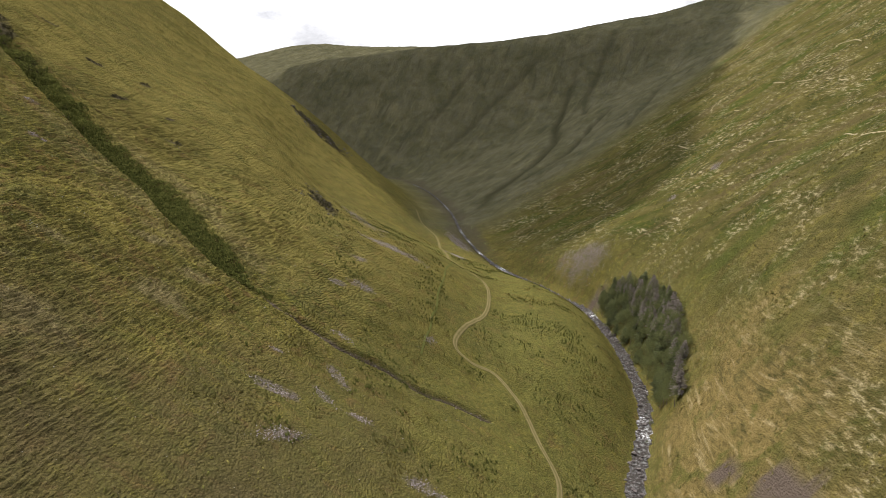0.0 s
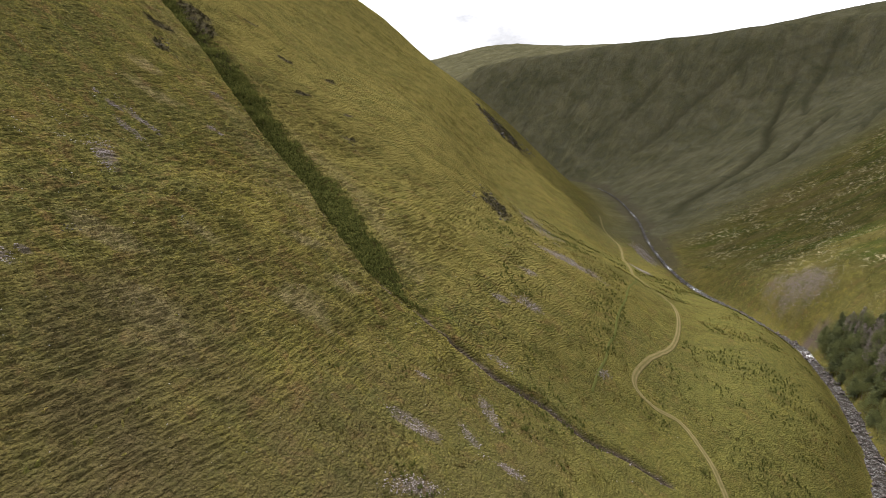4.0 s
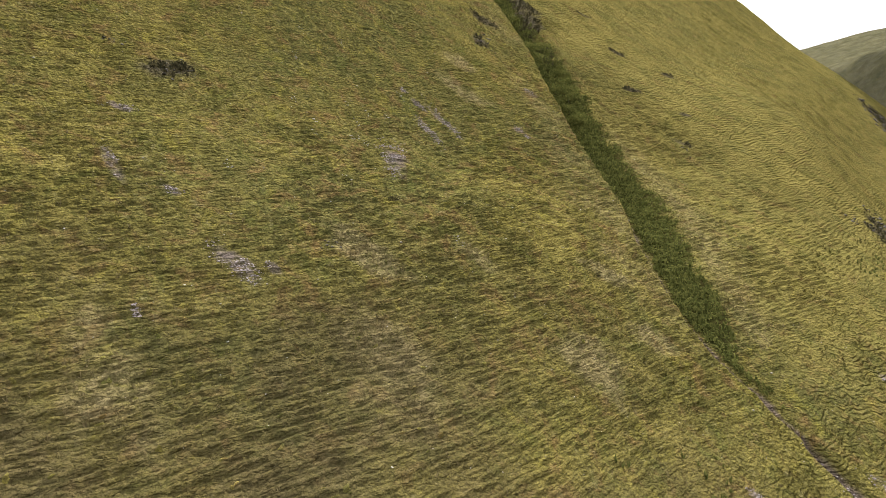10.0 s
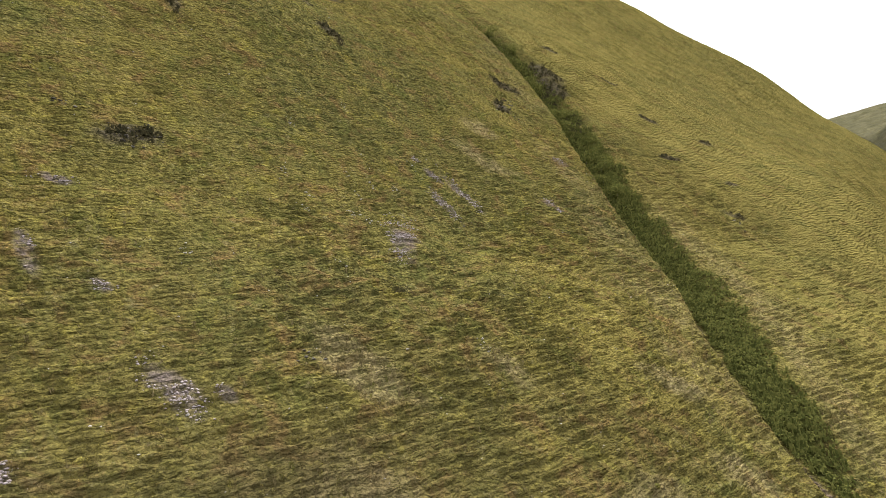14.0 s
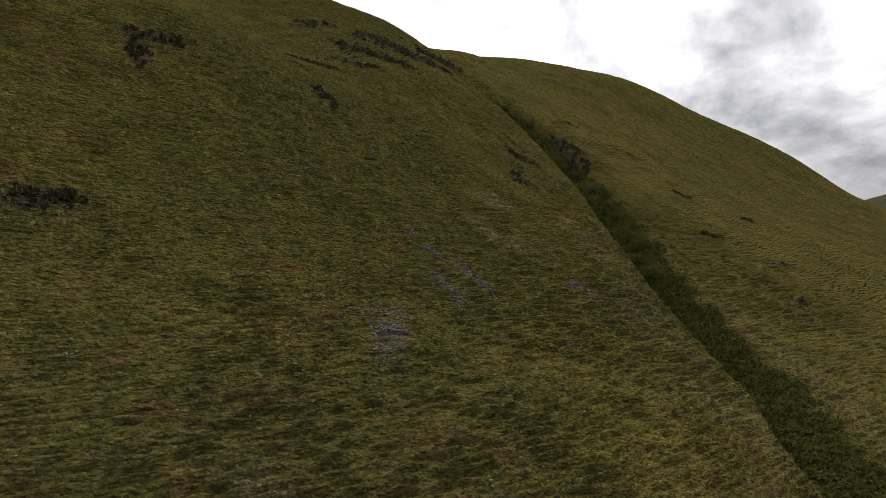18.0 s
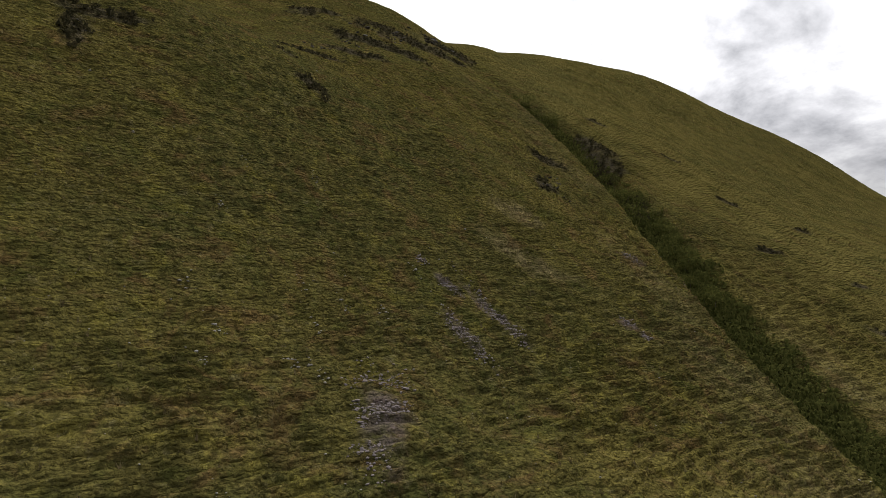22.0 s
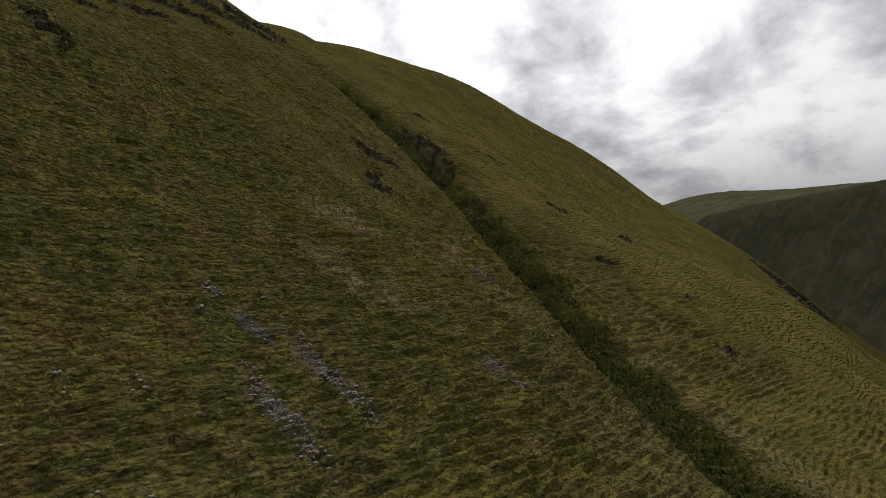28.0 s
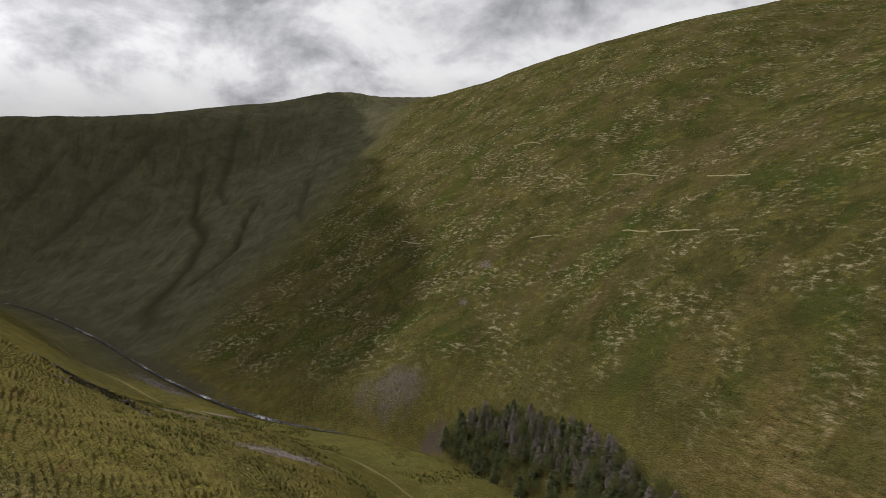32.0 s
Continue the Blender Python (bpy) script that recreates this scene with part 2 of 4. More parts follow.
def height(x, y):
    """The ground's height at arrays of places."""
    x, y = np.asarray(x, float), np.asarray(y, float)
    flat_x, flat_y = x.ravel(), y.ravel()
    out = np.empty(len(flat_x))
    for a in range(0, len(flat_x), 60000):
        px, py = flat_x[a:a + 60000], flat_y[a:a + 60000]
        z, d, bz = base_height(px, py)
        away = np.clip((np.abs(d) - 6) / 60, 0, 1)
        z = z + away * (fbm(px, py, 55, 3, 1) * 2.2 + fbm(px, py, 13, 3, 5) * 1.3) + (0.25 + away) * fbm(px, py, 3.4, 2, 9) * 0.42
        # ravines that run slantwise down the far hill
        far = np.clip((py - 620) / 250, 0, 1) * np.clip((d - 40) / 120, 0, 1)
        z = z - far * 8 * ravines(px, py) * np.clip((330 - z) / 60, 0, 1) + far * (fbm(px, py, 120, 3, 40) * 5 + fbm(px, py, 34, 2, 41) * 2.2)
        # rounded tops, brows and lips that the broad sections leave out
        for tx, ty, high, rx, ry in TOPS:
            z = z + high * np.exp(-((px - tx) / rx) ** 2 - ((py - ty) / ry) ** 2)
        # the gully
        g, s, side = along(GULLY, px, py)
        depth = np.interp(s, [0, 0.06, 0.2, 0.45, 0.7, 0.85, 1], [0.6, 2.4, 7.0, 10.0, 11.0, 6.5, 0.8])
        half = np.where(side > 0, 4.5, 14.0) * np.interp(s, [0, 0.1, 0.3, 1], [0.4, 0.7, 1, 0.9])
        v = np.clip(1 - (g + 0.8 * fbm(px, py, 7, 2, 50)) / half, 0, 1)
        z = z - depth * np.where(side > 0, v ** 1.2, v ** 1.05)
        g, s, side = along(CHANNEL, px, py)
        z = z - 2.6 * np.clip(1 - g / np.where(side > 0, 3.2, 2.0), 0, 1)
        # the bed of the burn, and the levelled track
        z = z - 0.9 * np.clip(1 - (np.abs(d) - 2.6) / 1.4, 0, 1)
        out[a:a + 60000] = z
    return out.reshape(x.shape)


# ---------------------------------------------------------------- meshes
def solid_mesh(name, verts, faces, smooth=True):
    """A mesh from an array of places and an array of faces, all with as many corners."""
    me = bpy.data.meshes.new(name)
    verts, faces = np.ascontiguousarray(verts, np.float32), np.ascontiguousarray(faces, np.int32)
    me.vertices.add(len(verts))
    me.vertices.foreach_set("co", verts.ravel())
    count, corners = faces.shape
    me.loops.add(count * corners)
    me.loops.foreach_set("vertex_index", faces.ravel())
    me.polygons.add(count)
    me.polygons.foreach_set("loop_start", np.arange(count, dtype=np.int32) * corners)
    me.polygons.foreach_set("use_smooth", np.full(count, smooth))
    me.update(calc_edges=True)
    return me


def attribute(me, name, values):
    a = me.attributes.new(name, "FLOAT", "POINT")
    a.data.foreach_set("value", np.ascontiguousarray(values, np.float32).ravel())


def merged(name, shapes, smooth=False):
    """One mesh out of many (verts, triangles)."""
    vs, fs, n = [], [], 0
    for v, f in shapes:
        vs.append(v)
        fs.append(f + n)
        n += len(v)
    return solid_mesh(name, np.concatenate(vs), np.concatenate(fs), smooth)


def spread(verts, faces, places, turns, sizes):
    """Copies of a small shape joined into one array: places (n,3), turns about z, sizes (n,) or (n,3)."""
    n, k = len(places), len(verts)
    sizes = np.asarray(sizes, float)
    if sizes.ndim == 1:
        sizes = np.repeat(sizes[:, None], 3, 1)
    v = verts[None] * sizes[:, None, :]
    c, s = np.cos(turns)[:, None], np.sin(turns)[:, None]
    out = np.stack([v[..., 0] * c - v[..., 1] * s, v[..., 0] * s + v[..., 1] * c, v[..., 2]], -1) + places[:, None]
    f = faces[None] + (np.arange(n) * k)[:, None, None]
    return out.reshape(-1, 3), f.reshape(-1, faces.shape[1])


def part(name, me, material, parent=None, label=""):
    ob = new(name, me)
    if material and not me.materials:
        me.materials.append(material)
    if parent:
        ob.parent = parent
    return tagged(ob, label)


# ---------------------------------------------------------------- materials
def material(name):
    m = bpy.data.materials.new(name)
    m.use_nodes = True
    return m, Nodes(m.node_tree)


def surface(n, colour, rough=0.9, normal=None, **more):
    ins = {"Base Color": colour, "Roughness": rough, **more}
    if normal is not None:
        ins["Normal"] = normal
    n.add("ShaderNodeOutputMaterial", {0: n.add("ShaderNodeBsdfPrincipled", ins).outputs[0]})


def leafy(n, colour, normal, through_part):
    """Thin leaves: they scatter light back and let some through."""
    ins = {"Color": colour}
    if normal is not None:
        ins["Normal"] = normal
    front = n.add("ShaderNodeBsdfDiffuse", {**ins, "Roughness": 0.6}).outputs[0]
    back = n.add("ShaderNodeBsdfTranslucent", ins).outputs[0]
    n.add("ShaderNodeOutputMaterial", {0: n.add("ShaderNodeMixShader", {0: through_part, 1: front, 2: back}).outputs[0]})


def attr(n, name):
    return n.add("ShaderNodeAttribute", attribute_name=name).outputs["Fac"]


def turf_colour(n, pos):
    """The hill's grass: olive, rusty, mossy and bleached, at several scales, with tuft shade painted in."""
    wide, mid, small = n.noise(pos, 0.018, 5, 0.6), n.noise(pos, 0.09, 6, 0.65, 0.4), n.noise(pos, 0.55, 5, 0.65)
    green = n.mix(n.ramp(mid, (0.38, 0.0), (0.62, 1.0)), (0.066, 0.06, 0.015), (0.125, 0.108, 0.028))
    green = n.mix(n.ramp(wide, (0.4, 0.0), (0.6, 1.0)), green, n.mix(n.ramp(small, (0.4, 0.0), (0.6, 1.0)), (0.05, 0.052, 0.015), (0.1, 0.09, 0.026)))
    green = n.mix(n.ramp(n.noise(pos, 0.16, 6, 0.7, 0.8), (0.52, 0.0), (0.64, 0.75)), green, (0.11, 0.072, 0.027))
    green = n.mix(n.ramp(n.noise(pos, 0.12, 6, 0.7, 1.2), (0.52, 0.0), (0.64, 0.5)), green, (0.056, 0.066, 0.015))
    green = n.mix(n.ramp(n.noise(n.vec("ADD", pos, (70, 20, 0)), 0.2, 6, 0.7, 0.8), (0.54, 0.0), (0.66, 0.6)), green, (0.145, 0.13, 0.026))
    # mats of bent grass, drawn out along the contours: pale crowns, painted tuft shade between
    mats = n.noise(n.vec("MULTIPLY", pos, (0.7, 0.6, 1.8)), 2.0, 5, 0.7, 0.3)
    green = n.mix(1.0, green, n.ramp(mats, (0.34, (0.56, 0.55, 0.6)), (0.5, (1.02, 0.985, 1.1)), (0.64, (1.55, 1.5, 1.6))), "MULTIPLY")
    return n.mix(n.ramp(n.noise(pos, 0.7, 6, 0.75, 0.6), (0.57, 0.0), (0.7, 0.65)), green, (0.2, 0.175, 0.085))


def ground_material():
    m, n = material("hill turf")
    pos = n.add("ShaderNodeNewGeometry").outputs["Position"]
    z = n.add("ShaderNodeSeparateXYZ", {0: pos}).outputs[2]
    mid, small, grit = n.noise(pos, 0.09, 6, 0.65, 0.4), n.noise(pos, 0.55, 5, 0.65), n.noise(pos, 3.2, 4, 0.7)
    contour = n.vec("MULTIPLY", pos, (0.6, 0.55, 1.9))
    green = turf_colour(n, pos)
    straw = n.math("MULTIPLY", attr(n, "straw"), n.ramp(small, (0.35, 0.1), (0.62, 0.7)), clamp=True)
    green = n.mix(straw, green, n.mix(grit, (0.17, 0.135, 0.062), (0.3, 0.245, 0.135)))
    green = n.mix(n.math("MULTIPLY", attr(n, "lush"), n.ramp(mid, (0.35, 0.15), (0.6, 0.85))), green, n.mix(n.ramp(n.noise(contour, 0.7, 6, 0.72), (0.36, 0.0), (0.64, 1.0)), (0.056, 0.058, 0.017), (0.135, 0.125, 0.034)))
    green = n.mix(n.math("MULTIPLY", attr(n, "sward"), n.ramp(mid, (0.36, 0.1), (0.62, 0.9))), green, n.mix(small, (0.1, 0.085, 0.025), (0.18, 0.15, 0.046)))
    # the slope across the burn: green bands down the slope between bleached, tufted grass
    across = attr(n, "across")
    bands = n.noise(n.vec("MULTIPLY", pos, (0.011, 0.034, 0.016)), 1.0, 6, 0.6, 0.8)
    patch = n.noise(pos, 0.035, 6, 0.65, 0.6)
    fleck = n.noise(contour, 0.34, 9, 0.8)
    slope = n.mix(n.ramp(patch, (0.4, 0.0), (0.6, 1.0)), (0.038, 0.039, 0.012), (0.078, 0.067, 0.022))
    slope = n.mix(n.ramp(bands, (0.54, 0.0), (0.64, 0.75)), slope, (0.042, 0.054, 0.012))
    slope = n.mix(n.ramp(bands, (0.36, 0.7), (0.47, 0.0)), slope, (0.08, 0.06, 0.028))
    slope = n.mix(n.ramp(n.noise(pos, 0.11, 6, 0.7, 0.8), (0.54, 0.0), (0.64, 0.7)), slope, (0.11, 0.096, 0.024))
    green = n.mix(across, green, slope)
    pale = n.math("MULTIPLY", n.ramp(n.noise(pos, 0.026, 6, 0.68, 0.8), (0.46, 0.05), (0.58, 1.0)), n.ramp(fleck, (0.52, 0.0), (0.6, 1.0)))
    green = n.mix(n.math("MULTIPLY", across, pale), green, n.mix(grit, (0.19, 0.165, 0.095), (0.34, 0.29, 0.18)))
    # lower down, ochre moor grass with dark ledges and bleached shelves along the contours
    ledge = n.noise(n.vec("MULTIPLY", pos, (0.3, 0.22, 1.9)), 0.17, 8, 0.74, 0.6)
    ochre = n.mix(n.ramp(fleck, (0.38, 0.0), (0.6, 1.0)), (0.085, 0.064, 0.024), (0.175, 0.13, 0.05))
    ochre = n.mix(n.ramp(ledge, (0.36, 0.85), (0.45, 0.0)), ochre, (0.042, 0.04, 0.016))
    ochre = n.mix(n.ramp(ledge, (0.56, 0.0), (0.66, 0.8)), ochre, (0.3, 0.24, 0.135))
    ochre = n.mix(n.ramp(n.noise(pos, 0.1, 6, 0.7, 0.6), (0.53, 0.0), (0.63, 0.85)), ochre, (0.075, 0.075, 0.02))
    green = n.mix(n.math("MULTIPLY", attr(n, "golden"), 0.9), green, ochre)
    green = n.mix(n.math("MULTIPLY", across, n.ramp(fleck, (0.36, 0.8), (0.44, 0.0))), green, (0.026, 0.03, 0.01))
    green = n.mix(n.math("MULTIPLY", attr(n, "brown"), n.ramp(mid, (0.3, 0.6), (0.6, 0.95))), green, n.mix(n.ramp(n.noise(contour, 1.8, 6, 0.72), (0.36, 0.0), (0.64, 1.0)), (0.034, 0.028, 0.013), (0.086, 0.067, 0.034)))
    moor = attr(n, "moor")
    green = n.mix(n.math("MULTIPLY", moor, n.ramp(mid, (0.3, 0.55), (0.65, 0.95))), green, n.mix(n.ramp(n.noise(pos, 0.03, 7, 0.7, 0.7), (0.36, 0.0), (0.64, 1.0)), (0.044, 0.047, 0.031), (0.095, 0.089, 0.061)))
    green = n.mix(attr(n, "bracken"), green, n.mix(small, (0.022, 0.027, 0.007), (0.055, 0.056, 0.014)))
    slant = n.add("ShaderNodeMapping", {"Vector": pos, "Rotation": (0, 0, radians(-37)), "Scale": (16, 120, 60)}, vector_type="TEXTURE").outputs[0]
    furrow = n.noise(slant, 1.0, 9, 0.74, 0.5)
    green = n.mix(n.math("MULTIPLY", moor, n.ramp(furrow, (0.36, 0.55), (0.46, 0.0))), green, (0.034, 0.034, 0.02))
    green = n.mix(n.math("MULTIPLY", moor, n.ramp(furrow, (0.55, 0.0), (0.66, 0.5))), green, (0.13, 0.115, 0.062))
    green = n.mix(n.math("MULTIPLY", moor, n.ramp(fleck, (0.56, 0.0), (0.68, 0.5))), green, (0.16, 0.145, 0.09))
    # ravine beds coloured darker, since their relief alone hardly shows
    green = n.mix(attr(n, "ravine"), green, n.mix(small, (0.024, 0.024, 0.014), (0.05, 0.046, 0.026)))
    stone = n.mix(grit, (0.06, 0.047, 0.046), (0.17, 0.137, 0.14))
    green = n.mix(n.math("MULTIPLY", attr(n, "scree"), n.ramp(small, (0.38, 0.1), (0.58, 0.75)), clamp=True), green, stone)
    green = n.mix(n.math("MULTIPLY", attr(n, "rock"), n.ramp(small, (0.32, 0.45), (0.56, 1.0)), clamp=True), green, n.mix(grit, (0.04, 0.036, 0.024), (0.09, 0.075, 0.05)))
    green = n.mix(attr(n, "soil"), green, n.mix(grit, (0.04, 0.03, 0.024), (0.13, 0.1, 0.082)))
    # near-black where the grain runs low, which is also low in the bump
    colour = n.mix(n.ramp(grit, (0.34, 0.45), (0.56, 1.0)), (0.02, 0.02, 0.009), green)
    # terraces of turf along the contours: a level tread, then a steep downhill edge
    def steps(size, sway, reach):
        q = n.math("ADD", n.math("DIVIDE", z, size), n.math("MULTIPLY", n.noise(pos, reach, 3, 0.6), sway))
        f = n.math("FRACT", q)
        return n.math("MINIMUM", n.math("DIVIDE", n.math("SUBTRACT", 1.0, f), 0.6), n.math("DIVIDE", f, 0.4))
    breaks = n.ramp(n.noise(pos, 0.28, 4, 0.6), (0.36, 0.1), (0.58, 1.0))
    wide_rows = n.math("MULTIPLY", n.math("MULTIPLY", steps(0.95, 7.0, 0.12), breaks), n.math("MULTIPLY", attr(n, "plain"), 1.6))
    tuss = n.noise(n.vec("MULTIPLY", pos, (1.0, 0.7, 1.4)), 0.8, 4, 0.65)
    hump = n.noise(n.vec("MULTIPLY", pos, (0.35, 0.35, 0.5)), 1.0, 5, 0.65)
    far_furrows = n.math("MULTIPLY", n.noise(slant, 2.6, 8, 0.7, 0.5), n.math("MULTIPLY", moor, 3.5))
    # cushions of moss and bent grass, a foot or so across
    warped = n.vec("ADD", n.vec("MULTIPLY", pos, (1.5, 1.2, 2.6)), n.vec("SCALE", n.add("ShaderNodeTexNoise", {"Vector": pos, "Scale": 1.1, "Detail": 3.0}).outputs["Color"], scale=1.6))
    cushion = n.math("SUBTRACT", 1.0, n.add("ShaderNodeTexVoronoi", {"Vector": warped, "Scale": 1.0}).outputs["Distance"])
    cushion = n.math("MULTIPLY", cushion, n.math("SUBTRACT", 0.55, n.math("MULTIPLY", moor, 0.3)))
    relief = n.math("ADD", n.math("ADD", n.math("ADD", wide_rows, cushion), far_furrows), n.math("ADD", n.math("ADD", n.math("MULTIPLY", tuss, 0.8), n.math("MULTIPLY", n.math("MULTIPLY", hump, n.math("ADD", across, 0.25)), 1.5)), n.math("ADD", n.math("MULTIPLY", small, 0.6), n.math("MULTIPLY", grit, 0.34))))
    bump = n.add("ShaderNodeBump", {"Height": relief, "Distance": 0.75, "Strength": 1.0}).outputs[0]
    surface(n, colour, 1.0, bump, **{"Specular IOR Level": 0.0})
    return m


def hummock_material():
    m, n = material("hummock turf")
    geo = n.add("ShaderNodeNewGeometry")
    pos = geo.outputs["Position"]
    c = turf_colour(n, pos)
    c = n.mix(1.0, c, n.ramp(geo.outputs["Random Per Island"], (0.0, 1.2), (0.7, 1.6), (1.0, 2.2)), "MULTIPLY")
    grit = n.noise(pos, 4.5, 4, 0.7)
    c = n.mix(n.ramp(grit, (0.32, 0.35), (0.6, 1.0)), (0.02, 0.02, 0.009), c)
    bump = n.add("ShaderNodeBump", {"Height": grit, "Distance": 0.3, "Strength": 0.9}).outputs[0]
    leafy(n, c, bump, 0.08)
    return m


def leaf_material(name, dark, light, rough=0.8, scale=0.5):
    m, n = material(name)
    geo = n.add("ShaderNodeNewGeometry")
    c = n.mix(geo.outputs["Random Per Island"], dark, light)
    c = n.mix(n.ramp(n.noise(geo.outputs["Position"], scale, 4, 0.6), (0.35, 0.0), (0.7, 0.5)), c, tuple(0.55 * a for a in dark))
    leafy(n, c, None, 0.38)
    return m


def stone_material(name, dark, light, lichen=(0.36, 0.35, 0.3)):
    m, n = material(name)
    geo = n.add("ShaderNodeNewGeometry")
    pos = geo.outputs["Position"]
    c = n.mix(n.noise(pos, 2.2, 6, 0.7), dark, light)
    c = n.mix(n.math("MULTIPLY", geo.outputs["Random Per Island"], 0.55), c, light)
    c = n.mix(n.ramp(n.noise(pos, 5.5, 5, 0.7), (0.58, 0.0), (0.68, 0.7)), c, lichen)
    bump = n.add("ShaderNodeBump", {"Height": n.noise(pos, 7.0, 6, 0.7), "Distance": 0.06, "Strength": 0.8}).outputs[0]
    surface(n, c, 0.9, bump, **{"Specular IOR Level": 0.12})
    return m


def bark_material():
    m, n = material("bark")
    pos = n.add("ShaderNodeTexCoord").outputs["Object"]
    c = n.mix(n.noise(n.vec("MULTIPLY", pos, (6, 6, 1.2)), 1.6, 5, 0.7), (0.055, 0.042, 0.034), (0.16, 0.13, 0.11))
    surface(n, c, 0.95)
    return m


def water_material():
    """Broken, fast water: dark and peaty, white where it tumbles, with a dull gleam."""
    m, n = material("burn water")
    pos = n.add("ShaderNodeNewGeometry").outputs["Position"]
    foam = n.math("MULTIPLY", n.ramp(n.noise(pos, 0.8, 6, 0.72, 1.0), (0.5, 0.0), (0.62, 1.0)), attr(n, "foam"), clamp=True)
    c = n.mix(foam, n.mix(n.noise(pos, 0.35, 4), (0.012, 0.01, 0.008), (0.035, 0.029, 0.024)), (0.8, 0.82, 0.84))
    bump = n.add("ShaderNodeBump", {"Height": n.noise(pos, 1.6, 6, 0.65, 0.8), "Distance": 0.15, "Strength": 0.5}).outputs[0]
    dull = n.add("ShaderNodeBsdfDiffuse", {"Color": c, "Normal": bump}).outputs[0]
    gleam = n.add("ShaderNodeBsdfGlossy", {"Color": (0.9, 0.9, 0.9, 1), "Roughness": 0.3, "Normal": bump}).outputs[0]
    n.add("ShaderNodeOutputMaterial", {0: n.add("ShaderNodeMixShader", {0: 0.015, 1: dull, 2: gleam}).outputs[0]})
    return m


def track_material(name, rut, verge):
    m, n = material(name)
    pos = n.add("ShaderNodeNewGeometry").outputs["Position"]
    grit = n.noise(pos, 2.2, 6, 0.7)
    c = n.mix(n.math("MULTIPLY", attr(n, "rut"), n.ramp(n.noise(pos, 0.5, 5, 0.65), (0.25, 0.45), (0.55, 1.0))), verge, n.mix(grit, rut, tuple(min(1, 1.35 * a) for a in rut)))
    c = n.mix(n.ramp(grit, (0.3, 0.6), (0.7, 1.0)), (0.05, 0.045, 0.02), c)
    bump = n.add("ShaderNodeBump", {"Height": grit, "Distance": 0.15, "Strength": 0.7}).outputs[0]
    surface(n, c, 1.0, bump, **{"Specular IOR Level": 0.0})
    return m


turf = ground_material()
hummock_turf = hummock_material()
straw_leaf = leaf_material("dead grass", (0.12, 0.098, 0.045), (0.25, 0.205, 0.11))
rush_leaf = leaf_material("rush", (0.07, 0.08, 0.024), (0.14, 0.145, 0.042))
bracken_leaf = leaf_material("bracken", (0.048, 0.058, 0.015), (0.175, 0.175, 0.05))
needle_green = leaf_material("spruce needles", (0.08, 0.092, 0.046), (0.22, 0.235, 0.115))
needle_brown = leaf_material("larch twigs", (0.16, 0.138, 0.122), (0.4, 0.345, 0.31))
bush_leaf = leaf_material("bush leaves", (0.075, 0.086, 0.034), (0.22, 0.228, 0.095))
heather_leaf = leaf_material("heather", (0.03, 0.03, 0.016), (0.085, 0.072, 0.035))
scree_stone = stone_material("scree stone", (0.1, 0.084, 0.083), (0.25, 0.215, 0.213), (0.28, 0.26, 0.25))
pale_stone = stone_material("pale stone", (0.14, 0.13, 0.11), (0.3, 0.28, 0.25))
crag_stone = stone_material("crag stone", (0.02, 0.019, 0.016), (0.07, 0.062, 0.05), (0.1, 0.092, 0.07))
burn_stone = stone_material("burn stone", (0.03, 0.025, 0.024), (0.12, 0.104, 0.1), (0.34, 0.32, 0.31))
bark = bark_material()
water_surface = water_material()
track_surface = track_material("track", (0.14, 0.112, 0.053), (0.062, 0.06, 0.018))
pale_path = track_material("sheep path", (0.2, 0.17, 0.1), (0.15, 0.13, 0.075))
path_surface = track_material("grass path", (0.062, 0.068, 0.018), (0.06, 0.062, 0.018))

# ---------------------------------------------------------------- the ground, one sheet
# patches on the slopes: x, y, half length, half width, turn in degrees
STRAW = [(-71, 157, 9, 6, 20), (-82, 120, 12, 8, 0), (-100, 131, 8, 4, 30), (-72, 175, 8, 3, 60), (-93, 87, 10, 6, 0), (-84, 180, 7, 3, 50), (-150, 206, 9, 4, 40), (-160, 214, 7, 3, 60), (-94, 151, 5, 3, 0)]
SCREE = [(-127, 158.5, 8.5, 3.4, 144), (-140, 189, 8.5, 1.8, 6), (-138, 179.5, 6, 1.6, 175), (-147.5, 184.5, 2.5, 1, 20), (-135, 213, 2.2, 1.4, 40), (-149, 235, 2.5, 1.5, 40), (-132, 213, 1.3, 1, 0), (-152, 183, 1.2, 0.8, 0),
         (-105, 108, 4.5, 2, 20), (-102, 113, 1.3, 0.8, 30), (-120.5, 105.5, 2, 1, 30), (-141, 105, 2.5, 1, 80), (-128, 99, 4, 1.2, 0), (-101, 92, 1.2, 0.8, 0), (-42, 148, 5.5, 2.5, 15), (-30, 171, 5, 2, 125), (-46, 167, 1.8, 1, 30), (-33, 196, 3.5, 2, 0), (-31, 157, 4, 1.5, 140), (-36, 130, 6, 2.5, 50), (-22, 155, 4, 1.5, 0), (-4, 139, 5, 3, 0),
         (-52, 395, 62, 11, 104), (-24, 301, 14, 6, 10), (-35, 256, 4, 2.5, 40), (-31, 233, 5, 3, 30), (-39, 225, 3, 1.6, 30), (-5, 228, 3.5, 1.6, 60), (96, 428, 22, 11, 121), (195, 463, 10, 3.5, 70), (159, 445, 6, 2.5, 70), (12, 585, 42, 6, 100), (8, 470, 30, 4, 100)]
